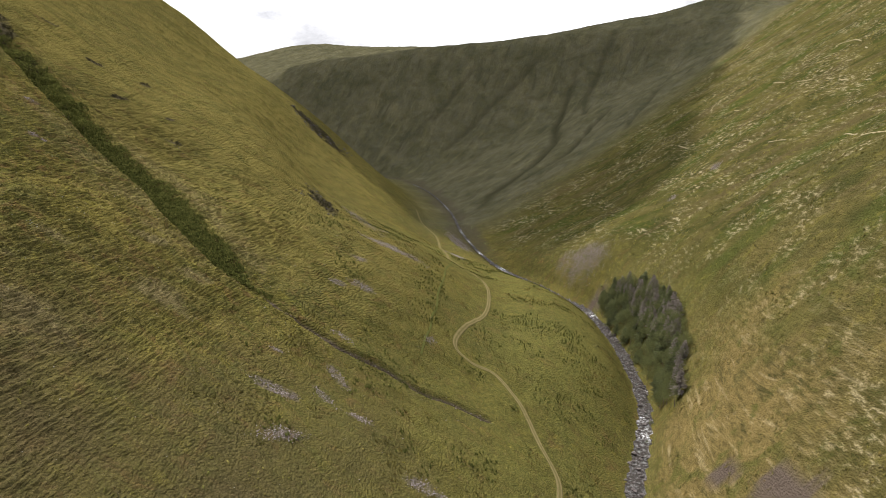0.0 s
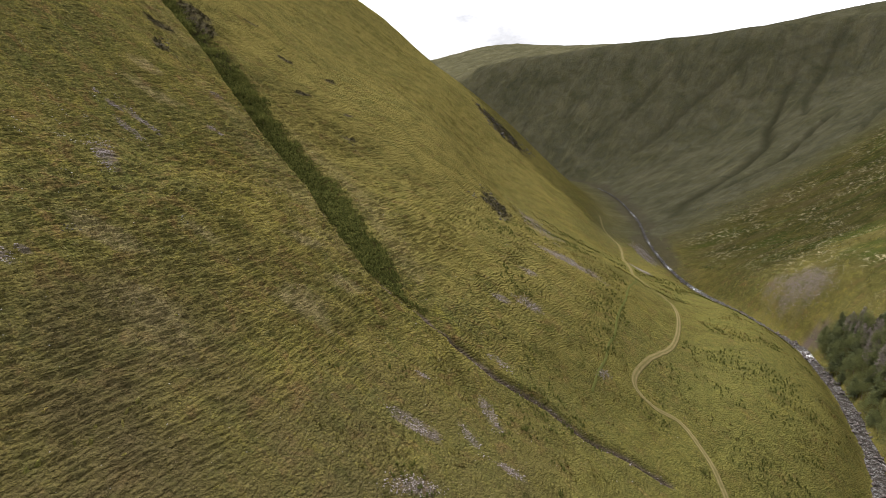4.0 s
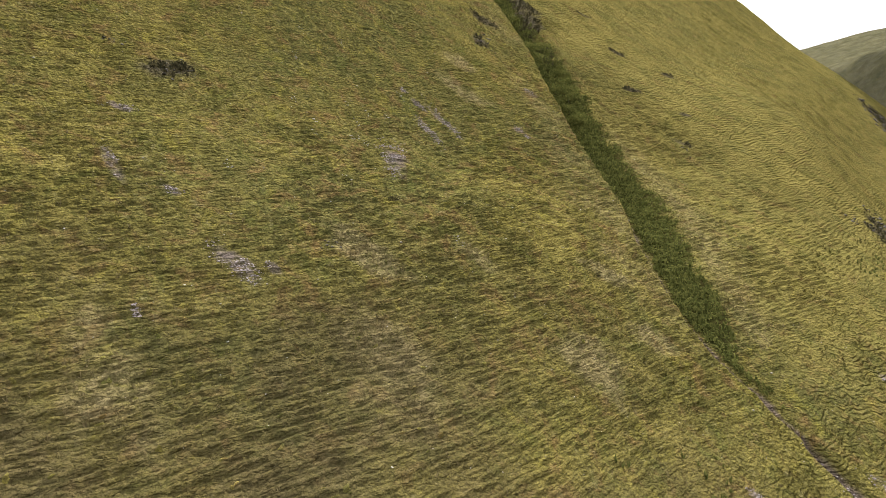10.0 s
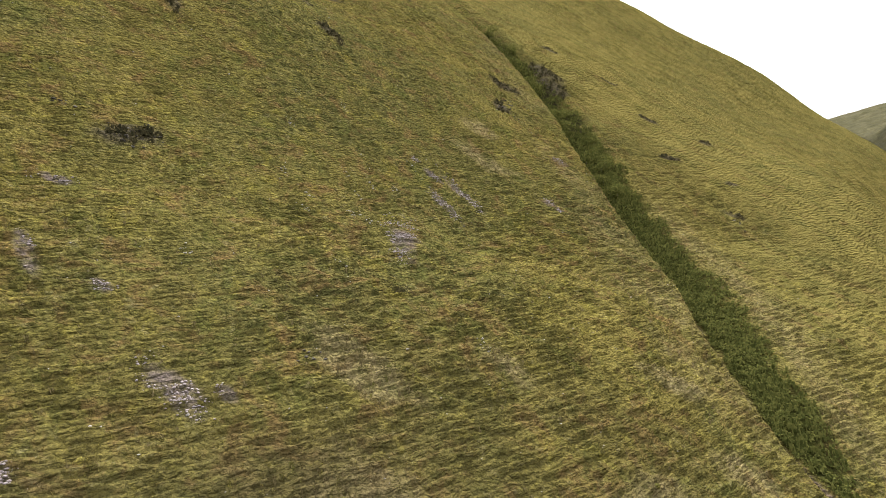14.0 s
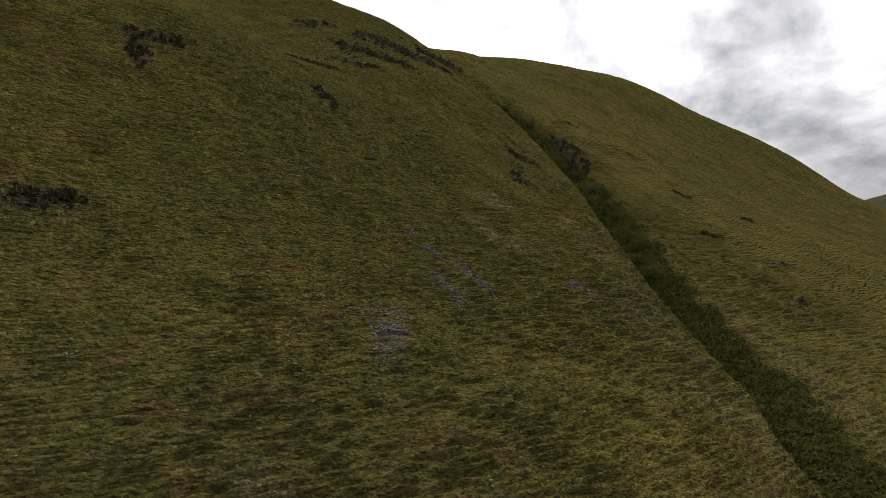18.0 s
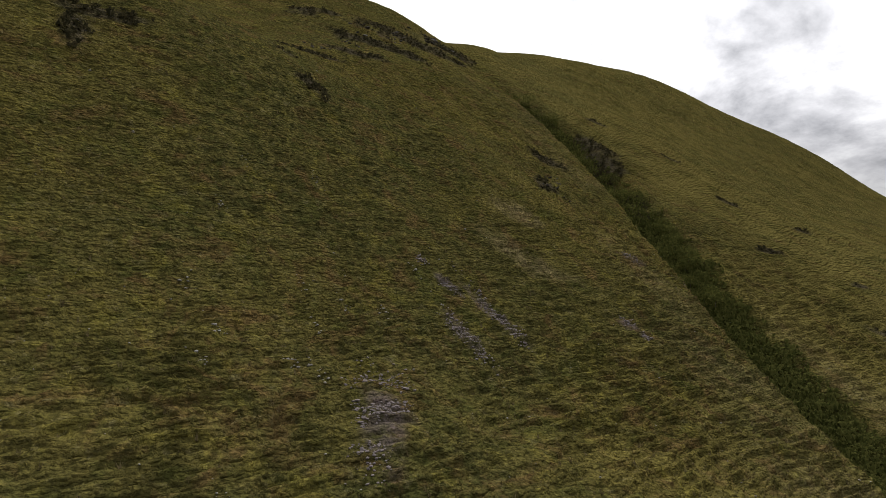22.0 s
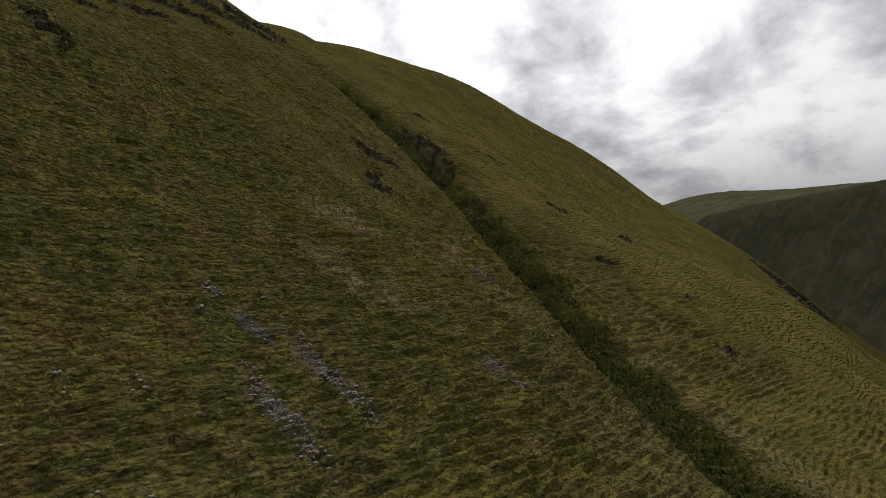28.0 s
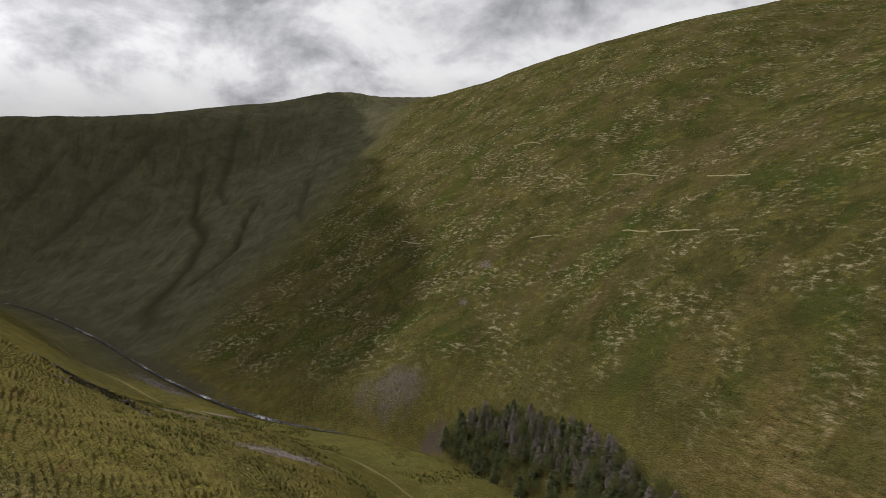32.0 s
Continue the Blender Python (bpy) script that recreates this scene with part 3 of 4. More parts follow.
ROCK = [(-196, 292, 12, 6, 150), (-178, 280, 8, 4, 150), (-175, 330, 6, 2, 60), (-150, 302, 4, 1.8, 60), (-205, 348, 6, 2.2, 60), (-132, 312, 3, 1.5, 60), (-160, 350, 5, 2, 70), (-228, 330, 6, 2.5, 60), (-284, 300, 18, 10, 90), (-272, 272, 24, 11, 60), (-262, 250, 18, 7, 50), (-250, 232, 12, 4, 60), (-292, 240, 12, 5, 90), (-238, 212, 10, 4, 60), (-210, 188, 4, 2, 60), (-198, 146, 9, 2.5, 90), (-174, 237, 6, 3, 130), (-191, 185, 5, 3, 0), (-190, 257, 7, 4, 30), (-153, 118, 8, 3, 100), (-64, 336, 20, 8, 110), (-120, 289, 5, 2.5, 40), (-137, 702, 34, 17, 150), (-206, 300, 9, 5, 30), (-192, 142, 6, 3, 0)]
SOIL = [(83, 172, 7, 3, 100), (89, 150, 12, 5, 95), (98, 394, 8, 5, 120)]


def in_patches(patches, x, y, edge=0.35, seed=70):
    out = np.zeros(np.shape(x))
    wob = fbm(x, y, 6, 3, seed) * 1.3
    for px, py, a, b, turn in patches:
        c, s = math.cos(radians(turn)), math.sin(radians(turn))
        u, v = ((x - px) * c + (y - py) * s) / a, (-(x - px) * s + (y - py) * c) / b
        out = np.maximum(out, np.clip((1 - np.hypot(u, v) + wob) / edge, 0, 1))
    return out


def graded(lo, hi, step, start, end, growth, cap, until):
    """Even steps from lo to hi, growing beyond them; above hi by no more than cap until that place."""
    mid = list(np.arange(lo, hi + step / 2, step))
    down, d, p = [], step, mid[0]
    while p > start:
        d *= growth
        p -= d
        down.append(p)
    upward, d, p = [], step, mid[-1]
    while p < end:
        d = min(d * growth, cap) if p < until else d * growth
        p += d
        upward.append(p)
    return np.array(down[::-1] + mid + upward)


def mat_rows(x, y, q, long, seed, lip=0.68):
    """Rows of turf mats up a slope, 0 to 1: level treads that end in a steep drop, each row broken into mats; q counts the rows uphill."""
    row = np.floor(q)
    f = q - row
    run = y / long + 0.9 * fbm(x, y, 5, 2, seed)
    here = np.clip((vnoise(run, row * 7.31, seed + 1) - 0.1) * 1.9, 0.2, 1.15)
    above = np.clip((vnoise(run, (row + 1) * 7.31, seed + 1) - 0.1) * 1.9, 0.2, 1.15)
    u = (f - lip) / (1 - lip)
    return np.where(f < lip, here * (1 - f / lip), above * u)


def turf_mats(x, y, z):
    """Relief of the mossy turf along the contours: broad mats, lesser ones and lumps."""
    wave = 1.2 * fbm(x, y, 15, 3, 150) + 0.45 * fbm(x, y, 2.4, 2, 154)
    rows = mat_rows(x, y, z / 0.62 + wave, 2.8, 160, 0.78)
    lesser = mat_rows(x, y, z / 0.36 + 1.8 * fbm(x, y, 5, 3, 151), 0.85, 164)
    lumps = vnoise(x / 0.5, y / 0.75, 155)
    amount = 0.7 + 0.75 * np.clip(0.5 + 2.2 * fbm(x, y, 26, 3, 153), 0, 1)
    return amount * (0.58 * rows + 0.18 * lesser + 0.14 * lumps - 0.38)


def masks(x, y):
    """What grows or lies where, each 0 to 1."""
    bx, bz = burn(y.ravel())
    d = x - bx.reshape(x.shape)
    g, s, side = along(GULLY, x, y)
    ragged = fbm(x, y, 5, 3, 60) * 7
    out = {}
    upper = np.interp(s, [0, 0.05, 0.12, 0.42, 0.6, 0.75, 0.9], [0, 4, 12, 13, 12, 10, 4])
    bed = 1.5 + 0.3 * ragged
    out["bracken"] = np.clip((upper - g + ragged * 0.7) / 5, 0, 1) * np.where(side < 0, np.clip((g - bed) / 1.2, 0, 1), 0)
    out["soil"] = np.maximum(np.clip((1.5 - g + ragged * 0.25) / 1.0, 0, 1) * (s < 0.95), np.maximum(in_patches(SOIL, x, y), np.clip(2.2 - along(CHANNEL, x, y)[0], 0, 1)))
    out["straw"] = np.maximum(in_patches(STRAW, x, y, 0.6, 71), 0.4 * np.clip((26 - g) / 14, 0, 1) * (side > 0) * (s > 0.1) * np.clip(0.3 + 3 * fbm(x, y, 14, 3, 78), 0, 1))
    out["straw"] = np.maximum(out["straw"], 0.5 * np.clip((g - 11) / 4, 0, 1) * np.clip((27 - g) / 9, 0, 1) * (side < 0) * (s > 0.06) * np.clip((0.5 - s) / 0.15, 0, 1))
    beyond = (y - 620) - (x - 60) * 0.81 + 40 * fbm(x, y, 90, 3, 83)       # past the last ravine, on the far hill
    out["across"] = np.clip((d - 14) / 30, 0, 1) * np.clip(1 - beyond / 90, 0, 1)
    out["golden"] = np.clip((d - 3) / 6, 0, 1) * np.clip((95 - d) / 60, 0, 1) * np.clip((330 - y) / 110, 0, 1) * np.clip(0.65 + 2.5 * fbm(x, y, 30, 3, 76), 0, 1)
    out["sward"] = np.clip((g - 9) / 12, 0, 1) * (side < 0) * np.clip((-d - 70) / 50, 0, 1) * np.clip((y - 150) / 60, 0, 1) * np.clip(0.8 + 1.5 * fbm(x, y, 45, 3, 77), 0, 1)
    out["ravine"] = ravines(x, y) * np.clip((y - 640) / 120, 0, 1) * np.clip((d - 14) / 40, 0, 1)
    out["scree"] = in_patches(SCREE, x, y, 0.5, 72)
    gorge = np.clip((13 + 22 * fbm(x, y, 40, 3, 80) - np.abs(d)) / 6, 0, 1) * np.clip((y - 500) / 60, 0, 1) * np.clip((1150 - y) / 60, 0, 1)
    out["rock"] = np.maximum(in_patches(ROCK, x, y, 0.5, 73), 0.8 * gorge)
    out["brown"] = np.clip((-d - 45) / 30, 0, 1) * np.clip((168 - y + 0.35 * (x + 90)) / 45, 0, 1) * np.clip((x + 128) / 35, 0, 1) * np.clip(0.75 + 2.0 * fbm(x, y, 24, 3, 79), 0, 1)
    out["lush"] = np.clip(1.2 - np.abs(d + 45) / 55, 0, 1) * np.clip((y - 70) / 80, 0, 1) * np.clip((520 - y) / 60, 0, 1)
    out["moor"] = np.clip(beyond / 90, 0, 1) * np.clip((d + 60) / 60, 0, 1)
    return out


GX = graded(-240, -60, 0.2, -2600, 2600, 1.021, 4.5, 520)
GY = graded(80, 285, 0.42, -1200, 3600, 1.025, 6.0, 1250)
mx, my = np.meshgrid(GX, GY)
mz = height(mx, my)
# the terraces fade out where the sheet is too coarse to carry them; there the material does
gap = np.interp(GX, (GX[1:] + GX[:-1]) / 2, np.diff(GX))
fine_x = np.clip((0.55 - gap) / 0.25, 0, 1)
gap = np.interp(GY, (GY[1:] + GY[:-1]) / 2, np.diff(GY))
fine = fine_x[None, :] * np.clip((1.3 - gap) / 0.5, 0, 1)[:, None]
steep = np.hypot(np.gradient(mz, axis=1) / np.gradient(GX)[None, :], np.gradient(mz, axis=0) / np.gradient(GY)[:, None])
steep = np.clip((steep - 0.25) / 0.2, 0, 1) * np.clip((burn(my.ravel())[0].reshape(mx.shape) - mx - 85) / 50, 0, 1)
mz = mz + fine * steep * turf_mats(mx, my, mz)
idx = np.arange(mx.size).reshape(mx.shape)
quads = np.stack([idx[:-1, :-1], idx[:-1, 1:], idx[1:, 1:], idx[1:, :-1]], -1).reshape(-1, 4)
ground_mesh = solid_mesh("ground", np.stack([mx, my, mz], -1).reshape(-1, 3), quads)
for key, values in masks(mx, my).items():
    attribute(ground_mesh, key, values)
attribute(ground_mesh, "plain", (1 - fine) * steep)
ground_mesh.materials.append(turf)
ground = tagged(new("ground", ground_mesh), "steep olive-green grassy hillsides of a narrow upland glen", "ground", kind="structure")


def laid(x, y):
    """The height of the sheet itself (between its corners) at arrays of places."""
    x, y = np.asarray(x, float), np.asarray(y, float)
    i = np.clip(np.searchsorted(GX, x) - 1, 0, len(GX) - 2)
    j = np.clip(np.searchsorted(GY, y) - 1, 0, len(GY) - 2)
    u, v = (x - GX[i]) / (GX[i + 1] - GX[i]), (y - GY[j]) / (GY[j + 1] - GY[j])
    return (mz[j, i] * (1 - u) + mz[j, i + 1] * u) * (1 - v) + (mz[j + 1, i] * (1 - u) + mz[j + 1, i + 1] * u) * v


# ---------------------------------------------------------------- burn and track
def resampled(line, step):
    """A line of (x, y) rounded at its corners, in even steps."""
    p = np.array(line, float)
    k = np.concatenate([[0], np.cumsum(np.hypot(*(p[1:] - p[:-1]).T))])
    s = np.arange(0, k[-1], step)
    return spline(k, s) @ p


def ribbon(name, line, offsets, lift, step=1.5, surface_of=laid, widths=None):
    p = resampled(line, step)
    t = np.gradient(p, axis=0)
    t /= np.hypot(*t.T)[:, None]
    side = np.stack([t[:, 1], -t[:, 0]], 1)
    wide = np.ones(len(p)) if widths is None else np.interp(p[:, 1], *widths)
    q = p[:, None] + (side * wide[:, None])[:, None] * np.array(offsets)[None, :, None]
    z = surface_of(q[..., 0], q[..., 1]) + np.array(lift)[None]
    n, k = q.shape[:2]
    i = np.arange(n * k).reshape(n, k)
    f = np.stack([i[:-1, :-1], i[1:, :-1], i[1:, 1:], i[:-1, 1:]], -1).reshape(-1, 4)
    return solid_mesh(name, np.concatenate([q, z[..., None]], -1).reshape(-1, 3), f), q


def track_ribbon(name, line, wide, mat, label):
    offs = np.array([-1.0, -0.8, -0.62, -0.42, -0.25, 0, 0.25, 0.42, 0.62, 0.8, 1.0]) * wide / 2
    me, q = ribbon(name, line, offs, np.array([-0.15, 0.1, 0.1, 0.06, 0.1, 0.16, 0.1, 0.06, 0.1, 0.1, -0.15]) + 0.05)
    rut = np.array([0, 0.35, 1, 1, 0.75, 0.3, 0.75, 1, 1, 0.35, 0])
    attribute(me, "rut", np.repeat(rut[None], len(q), 0))
    me.materials.append(mat)
    return tagged(new(name, me), label, "track", kind="structure")


track_ribbon("track", TRACK, 2.2, track_surface, "pale two-rut farm track winding over the grass")
track_ribbon("path", SIDE_PATH, 0.9, path_surface, "faint green grassy path branching up from the track")


def water_level(x, y):
    return burn(y.ravel())[1].reshape(y.shape) - 0.1 + 0.1 * fbm(x, y, 2.5, 2, 90)


burn_line = [(c[1], c[0]) for c in COURSE if -300 <= c[0] <= 1400]
water_mesh, wq = ribbon("burn", burn_line, np.linspace(-4.4, 4.4, 8), np.zeros(8), 2.0, water_level, ([190, 300, 460, 540, 700], [1.0, 0.72, 0.5, 0.3, 0.24]))
attribute(water_mesh, "foam", np.clip(0.16 + 1.3 * sum(np.exp(-((wq[..., 1] - at) / 5) ** 2) for at in (384, 490, 548, 596, 640, 790, 800)) + 0.9 * np.clip(fbm(wq[..., 0], wq[..., 1], 16, 2, 91) * 4 - 0.6, 0, 1), 0, 1.4))
water_mesh.materials.append(water_surface)
tagged(new("water", water_mesh), "dark peaty burn with white riffles running over stones", "water", kind="structure")

# ---------------------------------------------------------------- stones
rng = np.random.default_rng(11)


def stone_shape(seed, flat=0.6, cuts=5):
    """An angular stone of about 1 m: a ball of 42 corners, cut by planes."""
    bm = bmesh.new()
    bmesh.ops.create_icosphere(bm, subdivisions=2 if cuts > 5 else 1, radius=0.5)
    v = np.array([p.co[:] for p in bm.verts])
    f = np.array([[q.index for q in face.verts] for face in bm.faces])
    bm.free()
    r = np.random.default_rng(seed)
    v = v * r.uniform(0.75, 1.25, 3)
    for _ in range(cuts):
        n = r.normal(size=3)
        n /= np.linalg.norm(n)
        over = np.maximum(v @ n - r.uniform(0.22, 0.36), 0)
        v = v - over[:, None] * n
    v = v + r.normal(size=v.shape) * 0.03
    v[:, 2] *= flat
    return v, f


STONES = [stone_shape(k) for k in range(8)]
BOULDERS = [stone_shape(40 + k, 0.75, 8) for k in range(5)]


def strewn(name, places, sizes, mat, label, category, sink=0.15, shapes=STONES, kind="stuff", level=None):
    """Stones joined into one heap at (n, 2) places."""
    made = []
    pick = rng.integers(0, len(shapes), len(places))
    z = laid(places[:, 0], places[:, 1]) if level is None else level
    for k, (v, f) in enumerate(shapes):
        sel = pick == k
        if sel.any():
            at = np.column_stack([places[sel], z[sel] + sizes[sel] * (0.5 * 0.6 - sink)])
            s = sizes[sel][:, None] * rng.uniform(0.7, 1.25, (sel.sum(), 3))
            made.append(spread(v, f, at, rng.uniform(0, 6.28, sel.sum()), s))
    ob = part(name, merged(name, made), mat)
    return tagged(ob, label, category, kind=kind)


def patch_places(patch, count, ragged=0.45):
    x, y, a, b, turn = patch
    r, t = np.sqrt(rng.random(count)) * (1 + ragged * rng.normal(size=count) * 0.6), rng.uniform(0, 6.283, count)
    u, v = r * np.cos(t) * a, r * np.sin(t) * b
    c, s = math.cos(radians(turn)), math.sin(radians(turn))
    return np.column_stack([x + u * c - v * s, y + u * s + v * c])


for k, patch in enumerate(SCREE):
    near = patch[0] < -60
    count = min(int(patch[2] * patch[3] * (44 if near else 20)) + 24, 4200)
    p = patch_places(patch, count)
    keep = fbm(p[:, 0], p[:, 1], 2.6, 2, 100 + k) > (-0.06 if near else -0.12)
    p = p[keep] if keep.sum() > 12 else p
    strewn("scree", p, (0.1 + 0.4 * rng.random(len(p)) ** 2) * (1.0 if near else 1.05), scree_stone, "patch of loose grey-purple scree stones lying in the grass", "scree")

# stones along the gully floor and in the channel below it
gp = resampled(GULLY[:-2], 0.45)
gp = np.concatenate([gp, gp, gp]) + rng.normal(size=(3 * len(gp), 2)) * 0.8
gp = gp[fbm(gp[:, 0], gp[:, 1], 14, 2, 98) > -0.04]
strewn("gully_stones", gp, 0.15 + 0.6 * rng.random(len(gp)) ** 2, scree_stone, "tumbled grey stones along the floor of the gully", "stones")
cp = resampled(CHANNEL, 0.5)
cp = np.concatenate([cp, cp]) + rng.normal(size=(2 * len(cp), 2)) * 1.0
strewn("channel_stones", cp, rng.uniform(0.2, 0.6, len(cp)), scree_stone, "grey stones in a small eroded channel", "stones")
# small pale stones dotted over the near hillside
lp = np.column_stack([rng.uniform(-215, 0, 900), rng.uniform(75, 260, 900)])
strewn("loose_stones", lp, rng.uniform(0.12, 0.4, len(lp)) ** 1.2, pale_stone, "small pale stones dotted over the grassy slope", "stones", 0.05)
# little clusters of bleached stones that run down the slope
SPOTS = [(-149, 161), (-141, 159), (-136, 153), (-134, 155), (-148, 146), (-144, 170), (-166, 172), (-161, 155), (-169, 161), (-145, 165), (-137, 144), (-141, 147), (-120, 140), (-126, 118), (-98, 150), (-150, 180)]
cl = np.concatenate([np.array(c) + rng.normal(size=(11, 2)) * [0.9, 0.4] for c in SPOTS])
strewn("bleached_stones", cl, rng.uniform(0.12, 0.5, len(cl)), pale_stone, "little clusters of bleached angular stones on the turf", "stones", 0.0)
# the burn's stony bed
by = np.concatenate([rng.uniform(20, 450, 2600), rng.uniform(450, 830, 500)])
bed = np.column_stack([burn(by)[0] + rng.uniform(-1, 1, len(by)) * np.interp(by, [190, 300, 450, 560], [5.2, 4.2, 3.8, 3.0]) * (1 - 0.3 * rng.random(len(by))), by])
strewn("burn_stones", bed, 0.25 + 0.7 * rng.random(len(by)) ** 2 + 1.3 * (rng.random(len(by)) < 0.07), burn_stone, "grey and white boulders strewn in the bed of the burn", "stones", 0.12, level=water_level(bed[:, 0], bed[:, 1]))

# single boulders that can be told apart
boulder_meshes = []
for k, (v, f) in enumerate(BOULDERS):
    me = solid_mesh("boulder", v, f, False)
    me.materials.append(pale_stone)
    boulder_meshes.append(me)
for k in range(46):
    x, y = (rng.uniform(-205, -70), rng.uniform(85, 215)) if k < 34 else (rng.uniform(-60, 25), rng.uniform(130, 300))
    size = rng.uniform(0.25, 0.55)
    ob = new("boulder", boulder_meshes[k % 5])
    ob.matrix_world = Matrix.Translation((x, y, float(laid(x, y)) + 0.12 * size)) @ Matrix.Rotation(rng.uniform(0, 6.28), 4, "Z") @ Matrix.Diagonal((size, size * rng.uniform(0.6, 1.1), size, 1))
    tagged(ob, "pale lichened boulder half sunk in the grassy slope", "boulder", "boulders on the hillside")

# rock outcrops
CRAGS = [(-288, 299, 9), (-282, 291, 7), (-274, 268, 7), (-268, 262, 5), (-279, 254, 6), (-262, 238, 4), (-251, 219, 4.5), (-173, 238, 4), (-178, 244, 3.5), (-152, 118, 3.5), (-154, 123, 3), (-160, 112, 3), (-64, 340, 6.5), (-68, 348, 6), (-60, 328, 5), (-57, 314, 4), (-71, 356, 5),
         (-192, 142, 2.2), (-118, 285, 2.6), (-113, 282, 2.2), (-196, 288, 4), (-204, 292, 4), (-187, 281, 3.5), (-104, 124, 2.0), (-160, 716, 13), (-152, 702, 14), (-140, 700, 14), (-130, 690, 13), (-120, 705, 12), (-112, 722, 10), (-145, 685, 10), (-69, 330, 4), (-72, 324, 3.5), (-178, 273, 3), (-165, 264, 3), (-151, 254.5, 2.6), (-140, 247, 2.2), (-205, 285, 3)]
block_meshes = []
for v, f in BOULDERS:
    me = solid_mesh("block", v, f, False)
    me.materials.append(crag_stone)
    block_meshes.append(me)
for k, (x, y, size) in enumerate(CRAGS):
    base = tagged(new("rock_outcrop"), "dark weathered rock outcrop breaking through the hillside turf", "rock outcrop", "crags on the hill")
    base.location = (x, y, float(laid(x, y)))
    for j in range(9):
        dx, dy = rng.normal() * size * 0.5, rng.normal() * size * 0.5
        s = size * rng.uniform(0.14, 0.36)
        b = part("block", block_meshes[(k + j) % 5], None, base)
        b.location = (dx, dy, float(laid(x + dx, y + dy)) - base.location.z - 0.05 * s)
        b.rotation_euler = (rng.normal() * 0.3, rng.normal() * 0.3, rng.uniform(0, 6.28))
        b.scale = (s * 1.3, s, s * 0.8)

# ---------------------------------------------------------------- grass, bracken, heather
def tuft_shape(seed, blades=8, spreadout=0.8):
    """A tuft of bent blades."""
    r = np.random.default_rng(seed)
    vs, fs = [], []
    for k in range(blades):
        a, lean, high = r.uniform(0, 6.283), r.uniform(0.3, 1.0) * spreadout, r.uniform(0.55, 1.0)
        d, s = np.array([math.cos(a), math.sin(a), 0]), np.array([-math.sin(a), math.cos(a), 0]) * r.uniform(0.1, 0.17)
        root = d * 0.12
        vs += [root - s + [0, 0, -0.1], root + s + [0, 0, -0.1], root + d * lean + [0, 0, high]]
        fs.append([3 * k, 3 * k + 1, 3 * k + 2])
    return np.array(vs), np.array(fs)


def mat_shape(seed):
    """A low mat of turf, drawn out along y, that hangs over on its downhill side (+x)."""
    r = np.random.default_rng(900 + seed)
    vs = [(0.22 + r.normal() * 0.06, 0.14 * r.normal(), 0.9)]
    for k in range(7):
        a = 6.283 * k / 7 + r.normal() * 0.16
        vs.append((0.3 * math.cos(a) + 0.18, 0.3 * math.sin(a), 0.72 + 0.12 * r.normal()))
    for k in range(7):
        a = 6.283 * k / 7 + r.normal() * 0.16
        vs.append((0.55 * math.cos(a) * r.uniform(0.75, 1.2), 0.55 * math.sin(a) * r.uniform(0.75, 1.2), -0.15))
    fs = [(0, 1 + k, 1 + (k + 1) % 7) for k in range(7)]
    for k in range(7):
        j = (k + 1) % 7
        fs += [(1 + k, 8 + k, 8 + j), (1 + k, 8 + j, 1 + j)]
    return np.array(vs), np.array(fs)


def grown(name, x, y, sizes, shapes, mat, label, category, turn=None, lift=0.0, smooth=True):
    """Plants of several shapes joined into one; each corner keeps its height above the ground."""
    if turn is None:
        turn = rng.uniform(0, 6.283, len(x))
    pick = rng.integers(0, len(shapes), len(x))
    made = []
    for k, (v, f) in enumerate(shapes):
        sel = pick == k
        if not sel.any():
            continue
        a, g = spread(v, f, np.column_stack([x[sel], y[sel], np.zeros(sel.sum())]), turn[sel], sizes[sel])
        a[:, 2] += laid(a[:, 0], a[:, 1]) + lift
        made.append((a, g))
    return tagged(part(name, merged(name, made, smooth), mat), label, category, kind="stuff")


def over(count, x0, x1, y0, y1):
    return rng.uniform(x0, x1, count), rng.uniform(y0, y1, count)


def thinned(x, y, chance):
    keep = rng.random(len(x)) < chance
    return x[keep], y[keep]


# bent-grass tufts, and pale dead grass on the straw-coloured patches
x, y = over(90000, -235, 40, 70, 320)
m = masks(x, y)
close = np.clip(1.2 - np.hypot(x + 95, y - 140) / 170, 0.1, 1)
pale = thinned(x, y, np.clip(m["straw"] * 1.0 + 0.06, 0, 1) * close * (1 - m["bracken"]))
live = thinned(x, y, 0.03 * close * (1 - m["bracken"]) * (1 - m["scree"]) * (1 - m["soil"]) * (along(TRACK, x, y)[0] > 2.0))
tufts = [tuft_shape(k) for k in range(8)]
grown("bent_grass", *live, np.column_stack([rng.uniform(0.3, 0.62, len(live[0])), rng.uniform(0.5, 1.3, len(live[0])), rng.uniform(0.16, 0.34, len(live[0]))]), [mat_shape(k) for k in range(8)], hummock_turf, "tufts of olive bent grass all over the slope", "grass", turn=rng.normal(size=len(live[0])) * 0.3)
x, y = over(60000, -200, -84, 92, 245)
m = masks(x, y)
blades = thinned(x, y, 0.42 * (1 - m["bracken"]) * (1 - m["scree"]) * (1 - m["soil"]) * np.clip(0.75 + 2.0 * fbm(x, y, 9, 3, 119), 0.1, 1))
grown("grass_tufts", *blades, np.column_stack([rng.uniform(0.22, 0.42, len(blades[0])), rng.uniform(0.22, 0.42, len(blades[0])), rng.uniform(0.14, 0.3, len(blades[0]))]), tufts, hummock_turf, "short green-gold tufts of bent grass on the near slope", "grass", smooth=False)
grown("dead_grass", *pale, rng.uniform(0.25, 0.5, len(pale[0])), tufts, straw_leaf, "pale straw-coloured tufts of dead grass", "grass", smooth=False)

